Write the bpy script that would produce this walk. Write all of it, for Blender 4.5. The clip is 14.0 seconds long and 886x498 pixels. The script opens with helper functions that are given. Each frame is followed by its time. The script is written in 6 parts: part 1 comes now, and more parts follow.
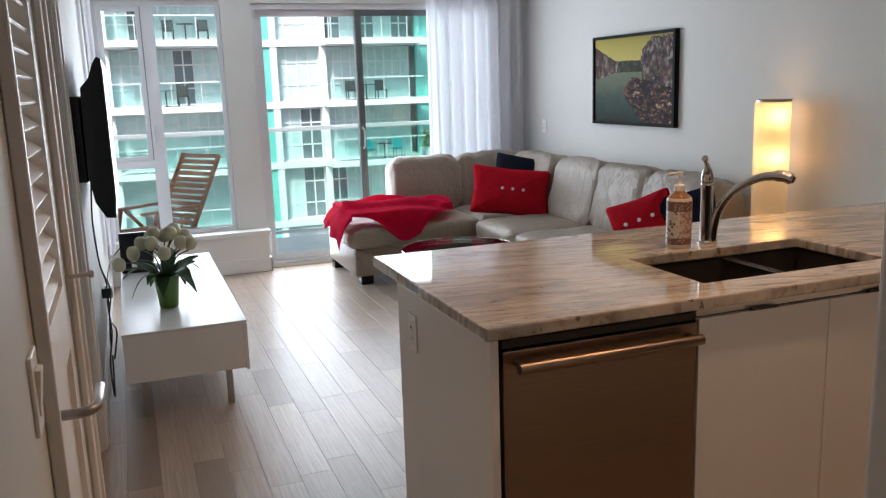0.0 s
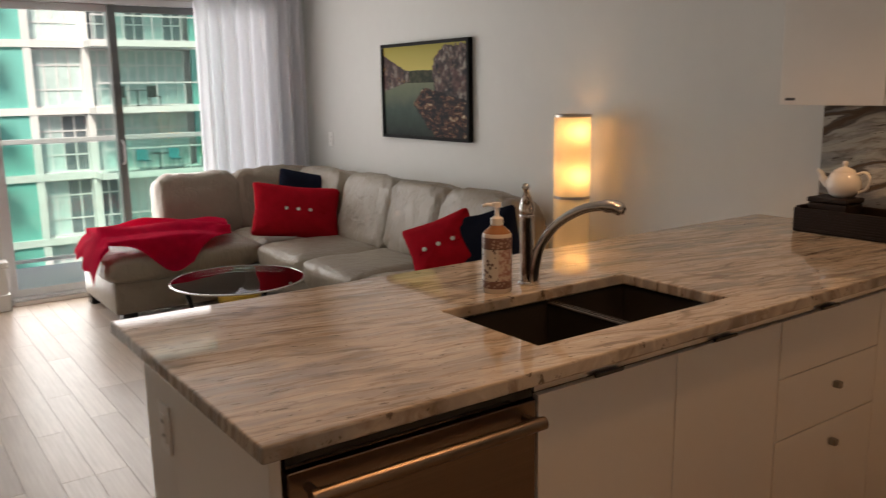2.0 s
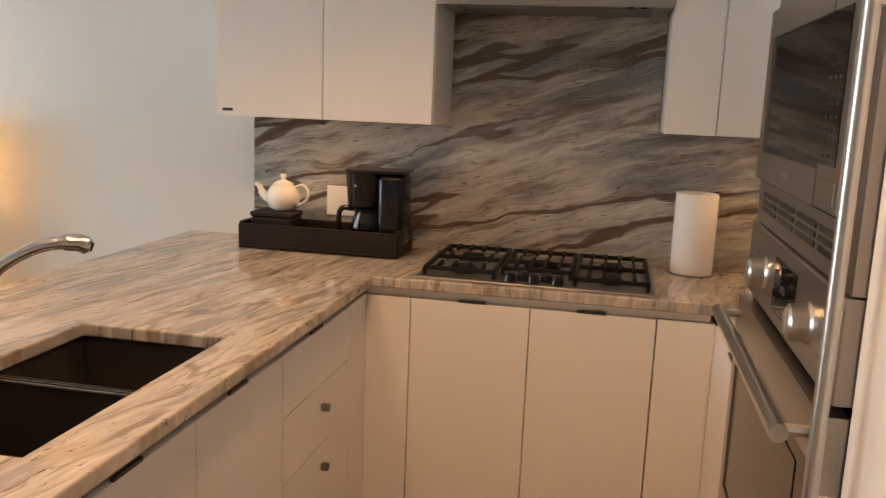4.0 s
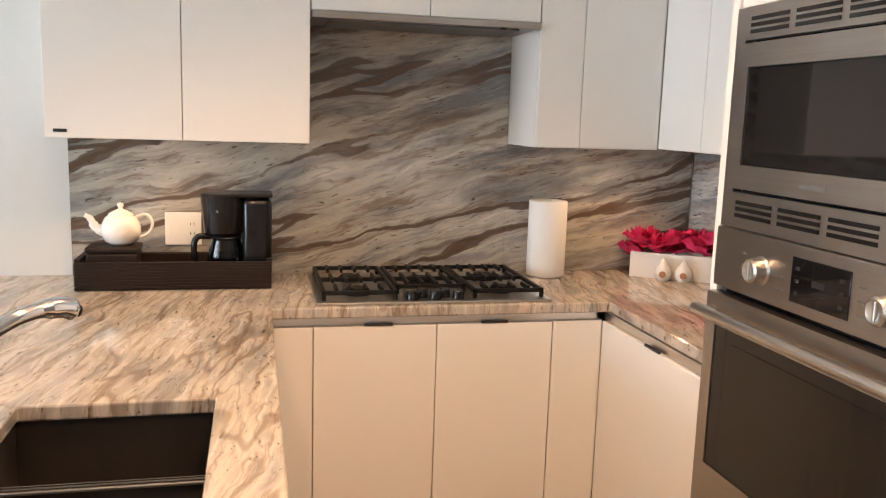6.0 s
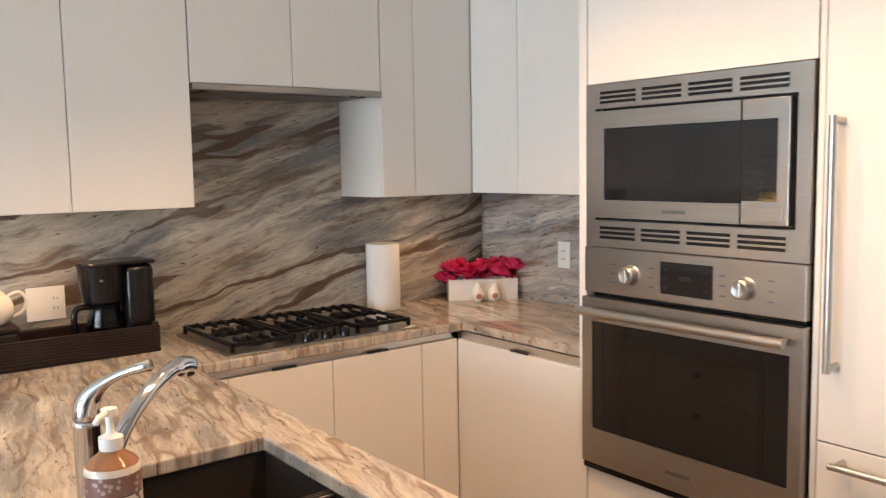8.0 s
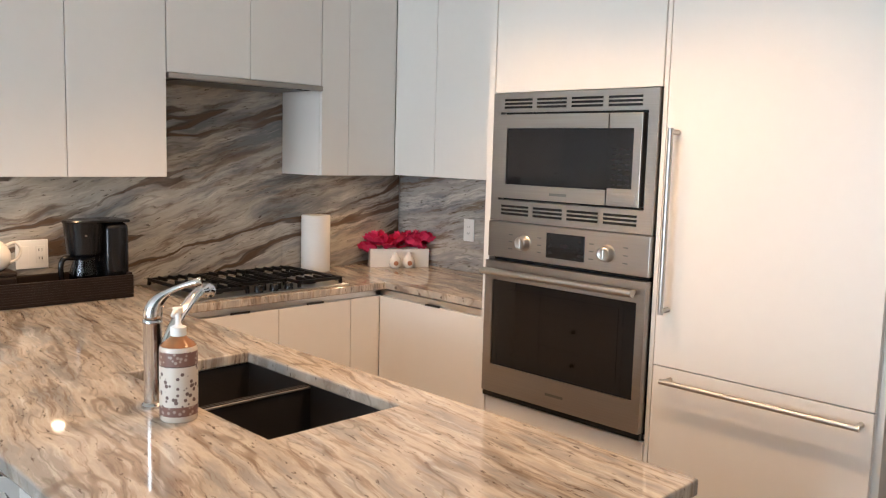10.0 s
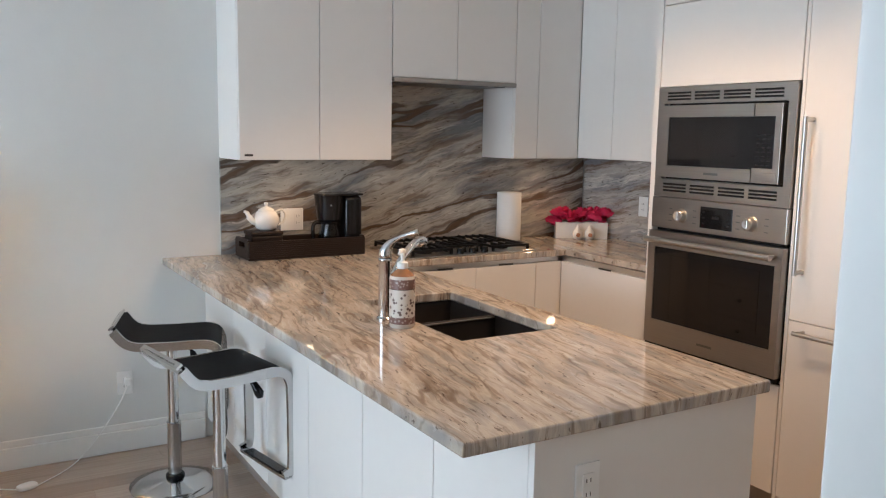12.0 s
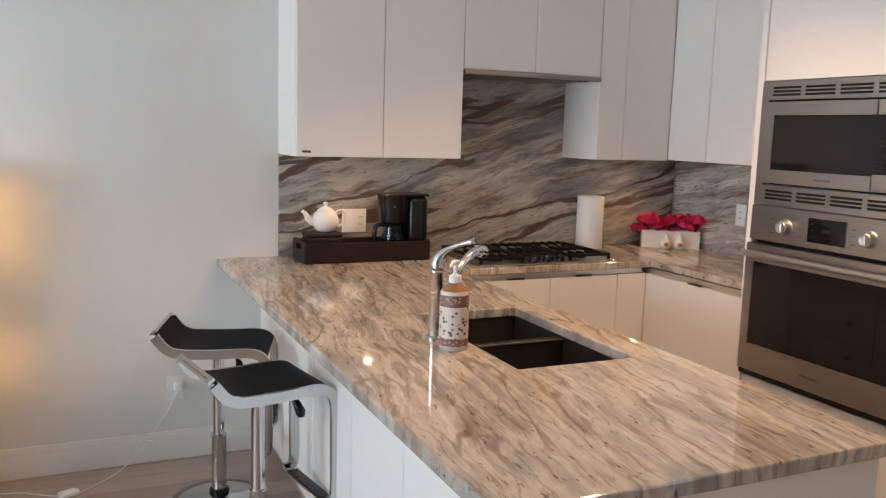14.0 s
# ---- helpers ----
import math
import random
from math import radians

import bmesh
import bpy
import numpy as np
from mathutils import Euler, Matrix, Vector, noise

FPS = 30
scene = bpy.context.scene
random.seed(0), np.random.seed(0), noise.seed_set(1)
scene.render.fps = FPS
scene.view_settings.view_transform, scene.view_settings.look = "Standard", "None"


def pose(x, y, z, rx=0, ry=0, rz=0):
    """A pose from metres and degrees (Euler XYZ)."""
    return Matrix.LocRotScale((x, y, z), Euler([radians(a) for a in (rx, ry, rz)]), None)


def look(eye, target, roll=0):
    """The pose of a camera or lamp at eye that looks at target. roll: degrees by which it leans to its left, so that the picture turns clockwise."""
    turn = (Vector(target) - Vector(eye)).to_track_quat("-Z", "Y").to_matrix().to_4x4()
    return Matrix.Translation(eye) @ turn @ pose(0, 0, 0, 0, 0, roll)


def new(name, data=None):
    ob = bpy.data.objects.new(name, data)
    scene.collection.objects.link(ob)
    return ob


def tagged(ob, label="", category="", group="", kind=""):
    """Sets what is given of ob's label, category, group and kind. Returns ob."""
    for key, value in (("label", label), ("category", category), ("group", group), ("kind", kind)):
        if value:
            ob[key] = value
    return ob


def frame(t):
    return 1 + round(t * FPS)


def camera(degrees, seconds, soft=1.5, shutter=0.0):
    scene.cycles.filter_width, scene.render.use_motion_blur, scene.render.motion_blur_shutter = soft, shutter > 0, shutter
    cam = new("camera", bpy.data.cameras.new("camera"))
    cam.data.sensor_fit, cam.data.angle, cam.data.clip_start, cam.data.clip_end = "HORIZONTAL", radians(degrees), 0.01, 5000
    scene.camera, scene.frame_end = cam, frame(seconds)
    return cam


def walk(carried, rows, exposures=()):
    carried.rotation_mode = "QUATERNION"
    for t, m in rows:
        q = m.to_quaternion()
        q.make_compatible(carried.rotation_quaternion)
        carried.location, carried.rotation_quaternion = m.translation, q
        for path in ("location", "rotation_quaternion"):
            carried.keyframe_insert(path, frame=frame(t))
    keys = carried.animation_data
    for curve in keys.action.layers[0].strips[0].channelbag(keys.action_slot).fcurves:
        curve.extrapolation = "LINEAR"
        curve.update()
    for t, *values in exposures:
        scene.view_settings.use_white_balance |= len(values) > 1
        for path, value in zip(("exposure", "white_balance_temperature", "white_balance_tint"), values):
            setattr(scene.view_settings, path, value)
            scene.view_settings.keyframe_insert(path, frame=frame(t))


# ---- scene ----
cam = camera(56.3, 14.0, soft=1.2, shutter=0.2)
PATH = [
    (0, (0.101, 0.102, 1.522), (0.79, 1.938, 1.131), -1.9),
    (0.5, (0.126, 0.207, 1.52), (0.857, 2.031, 1.147), -0.8),
    (1, (0.222, 0.359, 1.526), (0.884, 2.211, 1.164), -0.2),
    (1.5, (0.304, 0.474, 1.513), (1.095, 2.273, 1.141), -0.4),
    (2, (0.361, 0.614, 1.527), (1.497, 2.215, 1.144), -0.9),
    (2.5, (0.409, 0.757, 1.517), (1.83, 2.106, 1.115), -0.2),
    (3, (0.466, 0.852, 1.504), (2.086, 1.952, 1.097), 0.8),
    (3.5, (0.528, 0.958, 1.511), (2.333, 1.735, 1.137), 1.6),
    (4, (0.512, 1.081, 1.53), (2.441, 1.473, 1.173), 2.3),
    (6.5, (0.594, 2.087, 1.54), (2.464, 1.438, 1.252), 1.1),
    (7, (0.619, 2.276, 1.517), (2.401, 1.404, 1.261), 0.2),
    (7.5, (0.623, 2.497, 1.546), (2.347, 1.508, 1.317), -0.5),
    (8, (0.537, 2.758, 1.563), (2.116, 1.547, 1.366), -1.0),
    (8.2, (0.462, 2.818, 1.583), (1.984, 1.539, 1.365), -0.5),
    (10.3, (-0.038, 3.379, 1.566), (1.367, 1.974, 1.337), 1.6),
    (10.5, (-0.163, 3.434, 1.594), (1.311, 2.105, 1.349), 2.5),
    (11, (-0.333, 3.501, 1.57), (1.324, 2.406, 1.332), 2.7),
    (11.5, (-0.449, 3.583, 1.575), (1.24, 2.545, 1.306), 1.3),
    (12, (-0.524, 3.664, 1.579), (1.178, 2.65, 1.303), 1.0),
    (12.5, (-0.534, 3.694, 1.584), (1.165, 2.67, 1.33), 1.0),
    (13, (-0.482, 3.621, 1.57), (1.227, 2.613, 1.318), 1.1),
    (13.5, (-0.382, 3.491, 1.57), (1.364, 2.552, 1.308), 1.5),
    (14, (-0.273, 3.416, 1.569), (1.528, 2.593, 1.287), 1.7),
]
EXPOSURES = [(0.0, 0.36, 6200, 14), (1.0, 0.54, 7000, 17), (1.5, 0.42, 7200, 18), (2.0, -0.03, 7500, 19), (2.5, 0.32, 7900, 17), (3.0, 0.84, 8800, 17), (3.5, 0.90, 8300, 18),
             (4.2, 1.22, 6600, 13), (6.4, 1.86, 6150, 11), (8.0, 1.58, 6100, 10), (10.5, 1.45, 5850, 9), (12.5, 1.13, 5650, 10), (14.0, 1.19, 5950, 12)]
walk(cam, [(t, look(eye, target, roll)) for t, eye, target, roll in PATH], EXPOSURES)

# ---- light ----
SKY, SUN, POT, PUCK, BULB = 0.15, 5.0, 17.2, 1.0, 0.75
world = bpy.data.worlds.new("world")
scene.world = world
world.use_nodes = True
wn = world.node_tree.nodes
sky = wn.new("ShaderNodeTexSky")
sky.sky_type, sky.sun_disc = "NISHITA", False
sky.sun_elevation, sky.sun_rotation = radians(48), radians(215)
sky.dust_density, sky.ozone_density = 3.0, 1.0
wn["Background"].inputs["Strength"].default_value = SKY
world.node_tree.links.new(sky.outputs[0], wn["Background"].inputs["Color"])
sun = new("sun", bpy.data.lights.new("sun", "SUN"))
sun.data.energy, sun.data.angle, sun.data.color = SUN, radians(12), (1.0, 0.95, 0.88)
sun.matrix_world = look((0, 0, 0), (0.35, 0.55, -0.72))


def lamp(name, kind, place, watts, colour, size, target=None, cone=0.0):
    ob = new(name, bpy.data.lights.new(name, kind))
    ob.data.energy, ob.data.color, ob.data.shadow_soft_size = watts, colour, size
    ob.matrix_world = look(place, target or (place[0], place[1] + 0.001, place[2] - 1))
    if kind == "SPOT":
        ob.data.spot_size, ob.data.spot_blend = radians(cone), 0.6
    return ob


# the sky's light in the glazed openings; less of it behind the drawn curtain
for name, ax, az, aw, ah, watts in (("window_daylight", 0.43, 1.29, 0.92, 1.8, 16.0), ("door_daylight", 1.91, 1.12, 1.48, 2.1, 48.0), ("curtain_daylight", 2.98, 1.12, 0.60, 2.1, 4.5)):
    day = new(name, bpy.data.lights.new(name, "AREA"))
    day.data.shape, day.data.size, day.data.size_y, day.data.energy, day.data.color = "RECTANGLE", aw, ah, watts, (0.86, 0.94, 1.0)
    day.matrix_world = look((ax, 7.21, az), (ax, 6.0, az))

WARM = (1.0, 0.57, 0.27)
POTS = [(1.95, 2.2), (1.35, 1.55), (2.1, 1.55)]
for px, py in POTS:
    lamp("pot_light_beam", "SPOT", (px, py, 2.575), POT, WARM, 0.045, None, 121)
PUCKS = [(2.12, 1.44), (0.55, 1.446)]
for py, pz in PUCKS:
    lamp("puck_light_beam", "SPOT", (3.40, py, pz - 0.02), PUCK, WARM, 0.02, None, 130)
for bz in (1.29, 1.06, 0.55):
    lamp("bulb_light", "POINT", (3.475, 3.775, bz), BULB, (1.0, 0.55, 0.2), 0.025)

# ---- materials ----


class Net:
    """A node tree that is easy to write."""

    def __init__(self, name):
        self.m = bpy.data.materials.new(name)
        self.m.use_nodes = True
        self.n, self.l = self.m.node_tree.nodes, self.m.node_tree.links
        self.b = self.n["Principled BSDF"]

    def add(self, kind, **values):
        node = self.n.new("ShaderNode" + kind)
        for key, value in values.items():
            socket = node.inputs[key.replace("_", " ")]
            if isinstance(value, bpy.types.NodeSocket):
                self.l.new(value, socket)
            else:
                socket.default_value = value
        return node

    def to(self, name, value):
        if isinstance(value, bpy.types.NodeSocket):
            self.l.new(value, self.b.inputs[name])
        else:
            self.b.inputs[name].default_value = value
        return self

    def math(self, op, a, b=0.0):
        node = self.n.new("ShaderNodeMath")
        node.operation = op
        for i, v in enumerate((a, b)):
            if isinstance(v, bpy.types.NodeSocket):
                self.l.new(v, node.inputs[i])
            else:
                node.inputs[i].default_value = v
        return node.outputs[0]

    def ramp(self, fac, stops):
        node = self.n.new("ShaderNodeValToRGB")
        el = node.color_ramp.elements
        while len(el) < len(stops):
            el.new(0.5)
        for e, (p, c) in zip(el, stops):
            e.position, e.color = p, (*c, 1)
        self.l.new(fac, node.inputs[0])
        return node.outputs[0]

    def mix(self, fac, a, b, how="MIX"):
        node = self.n.new("ShaderNodeMix")
        node.data_type, node.blend_type = "RGBA", how
        for i, v in ((0, fac), (6, a), (7, b)):
            if isinstance(v, bpy.types.NodeSocket):
                self.l.new(v, node.inputs[i])
            else:
                node.inputs[i].default_value = v if i == 0 else (*v, 1)
        return node.outputs[2]

    def place(self, scale=(1, 1, 1), turn=(0, 0, 0), local=False):
        src = self.n.new("ShaderNodeTexCoord").outputs["Object"] if local else self.n.new("ShaderNodeNewGeometry").outputs["Position"]
        turned = self.add("Mapping", Vector=src, Rotation=[radians(a) for a in turn]).outputs[0]
        return self.add("Mapping", Vector=turned, Scale=scale).outputs[0]

    def noise(self, vec, scale, detail=3.0, rough=0.55):
        return self.add("TexNoise", Vector=vec, Scale=scale, Detail=detail, Roughness=rough).outputs[0]

    def bump(self, height, strength=0.2, distance=0.002):
        node = self.add("Bump", Height=height, Strength=strength, Distance=distance)
        self.l.new(node.outputs[0], self.b.inputs["Normal"])
        return self


def surf(name, colour, rough=0.5, metal=0.0, vary=0.06, grain=40.0, bump=0.08, stretch=(1, 1, 1), coat=0.0, wear=0.08, local=False, shine=0.5):
    """A surface with large and fine variation of tone, gloss and relief."""
    k = Net(name)
    vec = k.place(stretch, local=local)
    big, fine = k.noise(vec, grain * 0.06, 4), k.noise(vec, grain, 5)
    tone = k.math("ADD", k.math("MULTIPLY", big, 0.6), k.math("MULTIPLY", fine, 0.4))
    dark = tuple(c * (1 - 2 * vary) for c in colour)
    light = tuple(min(1, c * (1 + 2 * vary)) for c in colour)
    k.to("Base Color", k.ramp(tone, [(0.25, dark), (0.75, light)])).to("Metallic", metal)
    k.to("Roughness", k.math("ADD", k.math("MULTIPLY", big, 2 * wear), rough - wear))
    k.to("Coat Weight", coat).to("Specular IOR Level", shine)
    if bump:
        k.bump(fine, bump)
    return k.m


def marble(name, across, turn, rough=0.08, run=1.0, wave=0.14, wisps=22.0, cream=(0.64, 0.59, 0.52), grey=(0.37, 0.375, 0.38), brown=(0.22, 0.155, 0.11), bold=0.7, rim=0.7, streak=1.0, wide=1.0, many=0.0, broad=8.0, swirl=0.05):
    """Banded brown and grey quartzite; its bands lie square to the axis named by across, once turned."""
    k = Net(name)
    base = k.place((1, 1, 1), turn)
    sep = k.add("SeparateXYZ", Vector=base)
    vv, uu, ww = (sep.outputs[(across + i) % 3] for i in range(3))

    def flowing(along, cross, v):
        return k.add("CombineXYZ", X=k.math("MULTIPLY", uu, along * run), Y=k.math("MULTIPLY", v, cross), Z=k.math("MULTIPLY", ww, along * run)).outputs[0]
    w1, w2, w3 = k.noise(flowing(1.5, 1.6, vv), 1.0, 2), k.noise(flowing(5.5, 8.0, vv), 1.0, 3), k.noise(flowing(22, 30, vv), 1.0, 2)
    v1 = k.math("ADD", vv, k.math("ADD", k.math("MULTIPLY", w3, 0.003), k.math("ADD", k.math("MULTIPLY", w1, wave), k.math("MULTIPLY", w2, swirl))))
    patch = k.noise(flowing(1.5, broad, v1), 1.0, 5, 0.6)
    colour = k.ramp(patch, [(0.36, grey), (0.44, tuple(0.5 * (c + d) for c, d in zip(cream, grey))), (0.50, cream), (0.56, tuple(0.8 * c for c in cream)), (0.64, grey)])
    wisp = k.noise(flowing(2.2, wisps, v1), 1.0, 6, 0.7)
    colour = k.mix(k.ramp(wisp, [(0.38, (0.9 * streak,) * 3), (0.47, (0, 0, 0))]), colour, tuple(1.25 * c for c in brown))
    colour = k.mix(k.ramp(wisp, [(0.56, (0, 0, 0)), (0.66, (0.7 * streak,) * 3)]), colour, (0.76, 0.72, 0.65))
    place_ = k.noise(flowing(0.8, 2.2, v1), 1.0, 2)
    where = k.ramp(place_, [(0.44 - many, (0, 0, 0)), (0.52 - many, (1, 1, 1))])
    ridge = k.math("ABSOLUTE", k.math("SUBTRACT", k.noise(flowing(0.5, 4.6, v1), 1.0, 3, 0.55), 0.5))
    colour = k.mix(k.math("MULTIPLY", where, k.ramp(ridge, [(0.012 * wide, (bold,) * 3), (0.032 * wide, (0, 0, 0))])), colour, brown)
    colour = k.mix(k.math("MULTIPLY", where, k.ramp(ridge, [(0.016 * wide, (0, 0, 0)), (0.021 * wide, (rim,) * 3), (0.027 * wide, (0, 0, 0))])), colour, tuple(0.4 * c for c in brown))
    thread = k.math("ABSOLUTE", k.math("SUBTRACT", k.noise(flowing(1.1, 9.0, v1), 1.0, 3, 0.6), 0.5))
    colour = k.mix(k.ramp(thread, [(0.002, (0.35,) * 3), (0.014, (0, 0, 0))]), colour, tuple(0.6 * c for c in brown))
    fleck = k.noise(flowing(16, 90, v1), 1.0, 3, 0.65)
    colour = k.mix(k.ramp(fleck, [(0.63, (0, 0, 0)), (0.68, (0.8,) * 3)]), colour, tuple(0.5 * c for c in brown))
    k.to("Base Color", colour).to("Roughness", k.math("ADD", k.math("MULTIPLY", patch, 0.08), rough)).to("Specular IOR Level", 0.55)
    return k.m


def glassy(name, tint=(1, 1, 1), rough=0.0, clear=0.9):
    """Thin window glass: mostly clear, with a faint mirror image."""
    k = Net(name)
    k.n.remove(k.b)
    out = k.n["Material Output"]
    see = k.add("BsdfTransparent", Color=(*tint, 1))
    shine = k.add("BsdfGlossy", Color=(1, 1, 1, 1), Roughness=rough)
    fres = k.add("Fresnel", IOR=1.45)
    both = k.add("MixShader", Fac=fres.outputs[0])
    k.l.new(see.outputs[0], both.inputs[1])
    k.l.new(shine.outputs[0], both.inputs[2])
    k.l.new(both.outputs[0], out.inputs[0])
    return k.m


def paper(name, colour, thinness=0.72):
    k = Net(name)
    out = k.n["Material Output"]
    vec = k.place()
    k.to("Base Color", k.ramp(k.noise(vec, 60, 4), [(0.3, tuple(c * 0.92 for c in colour)), (0.7, colour)])).to("Roughness", 0.8)
    thin = k.add("BsdfTranslucent", Color=(*colour, 1))
    both = k.add("MixShader", Fac=thinness)
    k.l.new(k.b.outputs[0], both.inputs[1])
    k.l.new(thin.outputs[0], both.inputs[2])
    k.l.new(both.outputs[0], out.inputs[0])
    return k.m


def oak(name):
    k = Net(name)
    vec = k.place((1, 1, 1), local=True)
    rnd = k.n.new("ShaderNodeObjectInfo").outputs["Random"]
    moved = k.n.new("ShaderNodeVectorMath")
    moved.operation = "ADD"
    k.l.new(vec, moved.inputs[0])
    k.l.new(k.add("CombineXYZ", X=k.math("MULTIPLY", rnd, 37.0), Y=k.math("MULTIPLY", rnd, 11.0)).outputs[0], moved.inputs[1])
    warp = k.noise(moved.outputs[0], 3.0, 2)
    grain = k.noise(k.add("Mapping", Vector=moved.outputs[0], Scale=(48, 3.2, 48)).outputs[0], 1.0, 6, 0.7)
    rings = k.n.new("ShaderNodeTexWave")
    rings.wave_type, rings.bands_direction = "BANDS", "X"
    k.l.new(k.add("Mapping", Vector=moved.outputs[0], Scale=(3.2, 0.22, 1)).outputs[0], rings.inputs["Vector"])
    rings.inputs["Scale"].default_value, rings.inputs["Distortion"].default_value = 5.0, 9.0
    rings.inputs["Detail"].default_value, rings.inputs["Detail Scale"].default_value = 3.0, 1.2
    colour = k.ramp(rnd, [(0.0, (0.30, 0.235, 0.185)), (0.15, (0.40, 0.31, 0.245)), (0.45, (0.46, 0.365, 0.29)), (0.8, (0.51, 0.42, 0.345)), (1.0, (0.37, 0.29, 0.23))])
    colour = k.mix(k.ramp(grain, [(0.34, (0.42,) * 3), (0.62, (0, 0, 0))]), colour, (0.25, 0.18, 0.13))
    colour = k.mix(k.ramp(rings.outputs[0], [(0.0, (0.20,) * 3), (0.4, (0, 0, 0))]), colour, (0.23, 0.165, 0.12))
    k.to("Base Color", colour).to("Roughness", k.math("ADD", k.math("MULTIPLY", warp, 0.15), 0.28))
    k.bump(grain, 0.06)
    return k.m


def leather(name, colour):
    """Soft worn leather: fine grain, broad creases, gloss on the rubbed parts."""
    k = Net(name)
    vec = k.place()
    pores, folds, tone = k.noise(vec, 190, 3), k.noise(k.place((1.6, 1.6, 0.8)), 6.5, 4, 0.6), k.noise(vec, 2.6, 4)
    lines = k.math("ABSOLUTE", k.math("SUBTRACT", folds, 0.5))
    colour_ = k.ramp(tone, [(0.3, tuple(c * 0.88 for c in colour)), (0.7, tuple(c * 1.12 for c in colour))])
    k.to("Base Color", k.mix(k.ramp(lines, [(0.0, (0.10,) * 3), (0.03, (0, 0, 0))]), colour_, tuple(c * 0.6 for c in colour)))
    k.to("Roughness", k.math("ADD", k.math("MULTIPLY", tone, 0.25), 0.28))
    height = k.math("ADD", k.math("MULTIPLY", k.math("MINIMUM", lines, 0.08), 12.0), k.math("MULTIPLY", pores, 0.10))
    return k.bump(height, 0.42, 0.008).m


def brushed(name, colour, rough=0.28, along=0, local=False):
    """Brushed metal, its fine lines along one axis."""
    k = Net(name)
    scale = [260, 260, 260]
    scale[along] = 3
    lines = k.noise(k.place(scale, local=local), 1.0, 3)
    big = k.noise(k.place((3, 3, 3)), 1.0, 3)
    k.to("Base Color", k.ramp(lines, [(0.3, tuple(c * 0.9 for c in colour)), (0.7, colour)])).to("Metallic", 1.0)
    k.to("Roughness", k.math("ADD", k.math("MULTIPLY", big, 0.1), rough)).bump(lines, 0.05, 0.001)
    return k.m


M_WALL = surf("wall_paint", (0.69, 0.685, 0.655), 0.62, vary=0.012, grain=160, bump=0.12)
M_TRIM = surf("trim_paint", (0.80, 0.78, 0.74), 0.38, vary=0.015, grain=60, bump=0.03)
M_CEIL = surf("ceiling_paint", (0.80, 0.80, 0.78), 0.8, vary=0.012, grain=200, bump=0.2)
M_CAB = surf("cabinet_lacquer", (0.80, 0.775, 0.735), 0.34, vary=0.01, grain=25, bump=0.015)
M_DARKGAP = surf("shadow_gap", (0.05, 0.045, 0.04), 0.7, vary=0.1)
M_KICK = surf("toe_kick_laminate", (0.30, 0.26, 0.23), 0.4, vary=0.05, grain=30)
M_STONE = marble("counter_stone", 1, (0, 0, 9), 0.015, 1.6, 0.09, 46.0, (0.57, 0.49, 0.40), (0.33, 0.305, 0.275), (0.16, 0.105, 0.07), 0.55, 0.15, 0.66, 0.5, 0.02, 10.0, 0.024)
M_SPLASH = marble("splash_stone", 2, (15, 0, 0), 0.12, 1.0, 0.13, 16.0, (0.49, 0.455, 0.395), (0.20, 0.205, 0.21), (0.12, 0.08, 0.055), 1.0, 1.0, 0.75, 0.85, 0.04, 8.0)
M_OAK = oak("oak_planks")
M_GAP = surf("floor_joint", (0.16, 0.12, 0.09), 0.8, vary=0.1)
M_STEEL = brushed("brushed_steel", (0.40, 0.375, 0.35), 0.27, 0)
# dishwasher's stainless steel, with the dim warm reflections put into its base colour
M_STEEL_DW = brushed("dim_reflection_steel", (0.27, 0.205, 0.155), 0.25, 0)
M_STEEL_V = brushed("brushed_steel_upright", (0.55, 0.53, 0.50), 0.25, 2)
M_CHROME = surf("chrome", (0.82, 0.82, 0.82), 0.06, 1.0, vary=0.01, grain=20, bump=0.0, wear=0.02)
M_SATIN = surf("satin_chrome", (0.60, 0.60, 0.60), 0.13, 1.0, vary=0.015, grain=30, bump=0.0, wear=0.03)
M_ALU = brushed("alu_strip", (0.72, 0.71, 0.69), 0.25, 1)
M_BLACKGLASS = surf("black_glass", (0.008, 0.008, 0.009), 0.05, vary=0.1, grain=5, bump=0.0, wear=0.02, shine=0.4)
M_OVENGLASS = surf("oven_glass", (0.010, 0.008, 0.007), 0.05, vary=0.1, grain=5, bump=0.0, wear=0.03, shine=0.4)
M_BLACK = surf("black_plastic", (0.008, 0.008, 0.009), 0.2, vary=0.1, grain=60, bump=0.02, shine=0.35)
M_PAD = surf("black_leatherette", (0.007, 0.007, 0.008), 0.6, vary=0.1, grain=90, bump=0.3, shine=0.12)
M_IRON = surf("cast_iron", (0.008, 0.008, 0.009), 0.45, vary=0.15, grain=120, bump=0.2, shine=0.2)
M_SINK = surf("sink_composite", (0.035, 0.028, 0.024), 0.38, vary=0.12, grain=150, bump=0.1)
M_LEATHER = leather("taupe_leather", (0.285, 0.238, 0.188))
M_RED = surf("red_fleece", (0.60, 0.010, 0.05), 0.98, shine=0.08, vary=0.12, grain=220, bump=0.7)
M_REDWEAVE = surf("red_weave", (0.40, 0.008, 0.018), 0.98, shine=0.06, vary=0.12, grain=260, bump=0.6)
M_NAVY = surf("navy_cloth", (0.010, 0.013, 0.024), 0.95, shine=0.06, vary=0.15, grain=200, bump=0.5)
M_GLASS = glassy("window_glass", (0.93, 0.97, 0.96))
M_GLASS_GREEN = glassy("green_tint_glass", (0.80, 0.93, 0.89))
M_WHITE = surf("white_lacquer", (0.78, 0.78, 0.77), 0.22, vary=0.012, grain=20, bump=0.01)
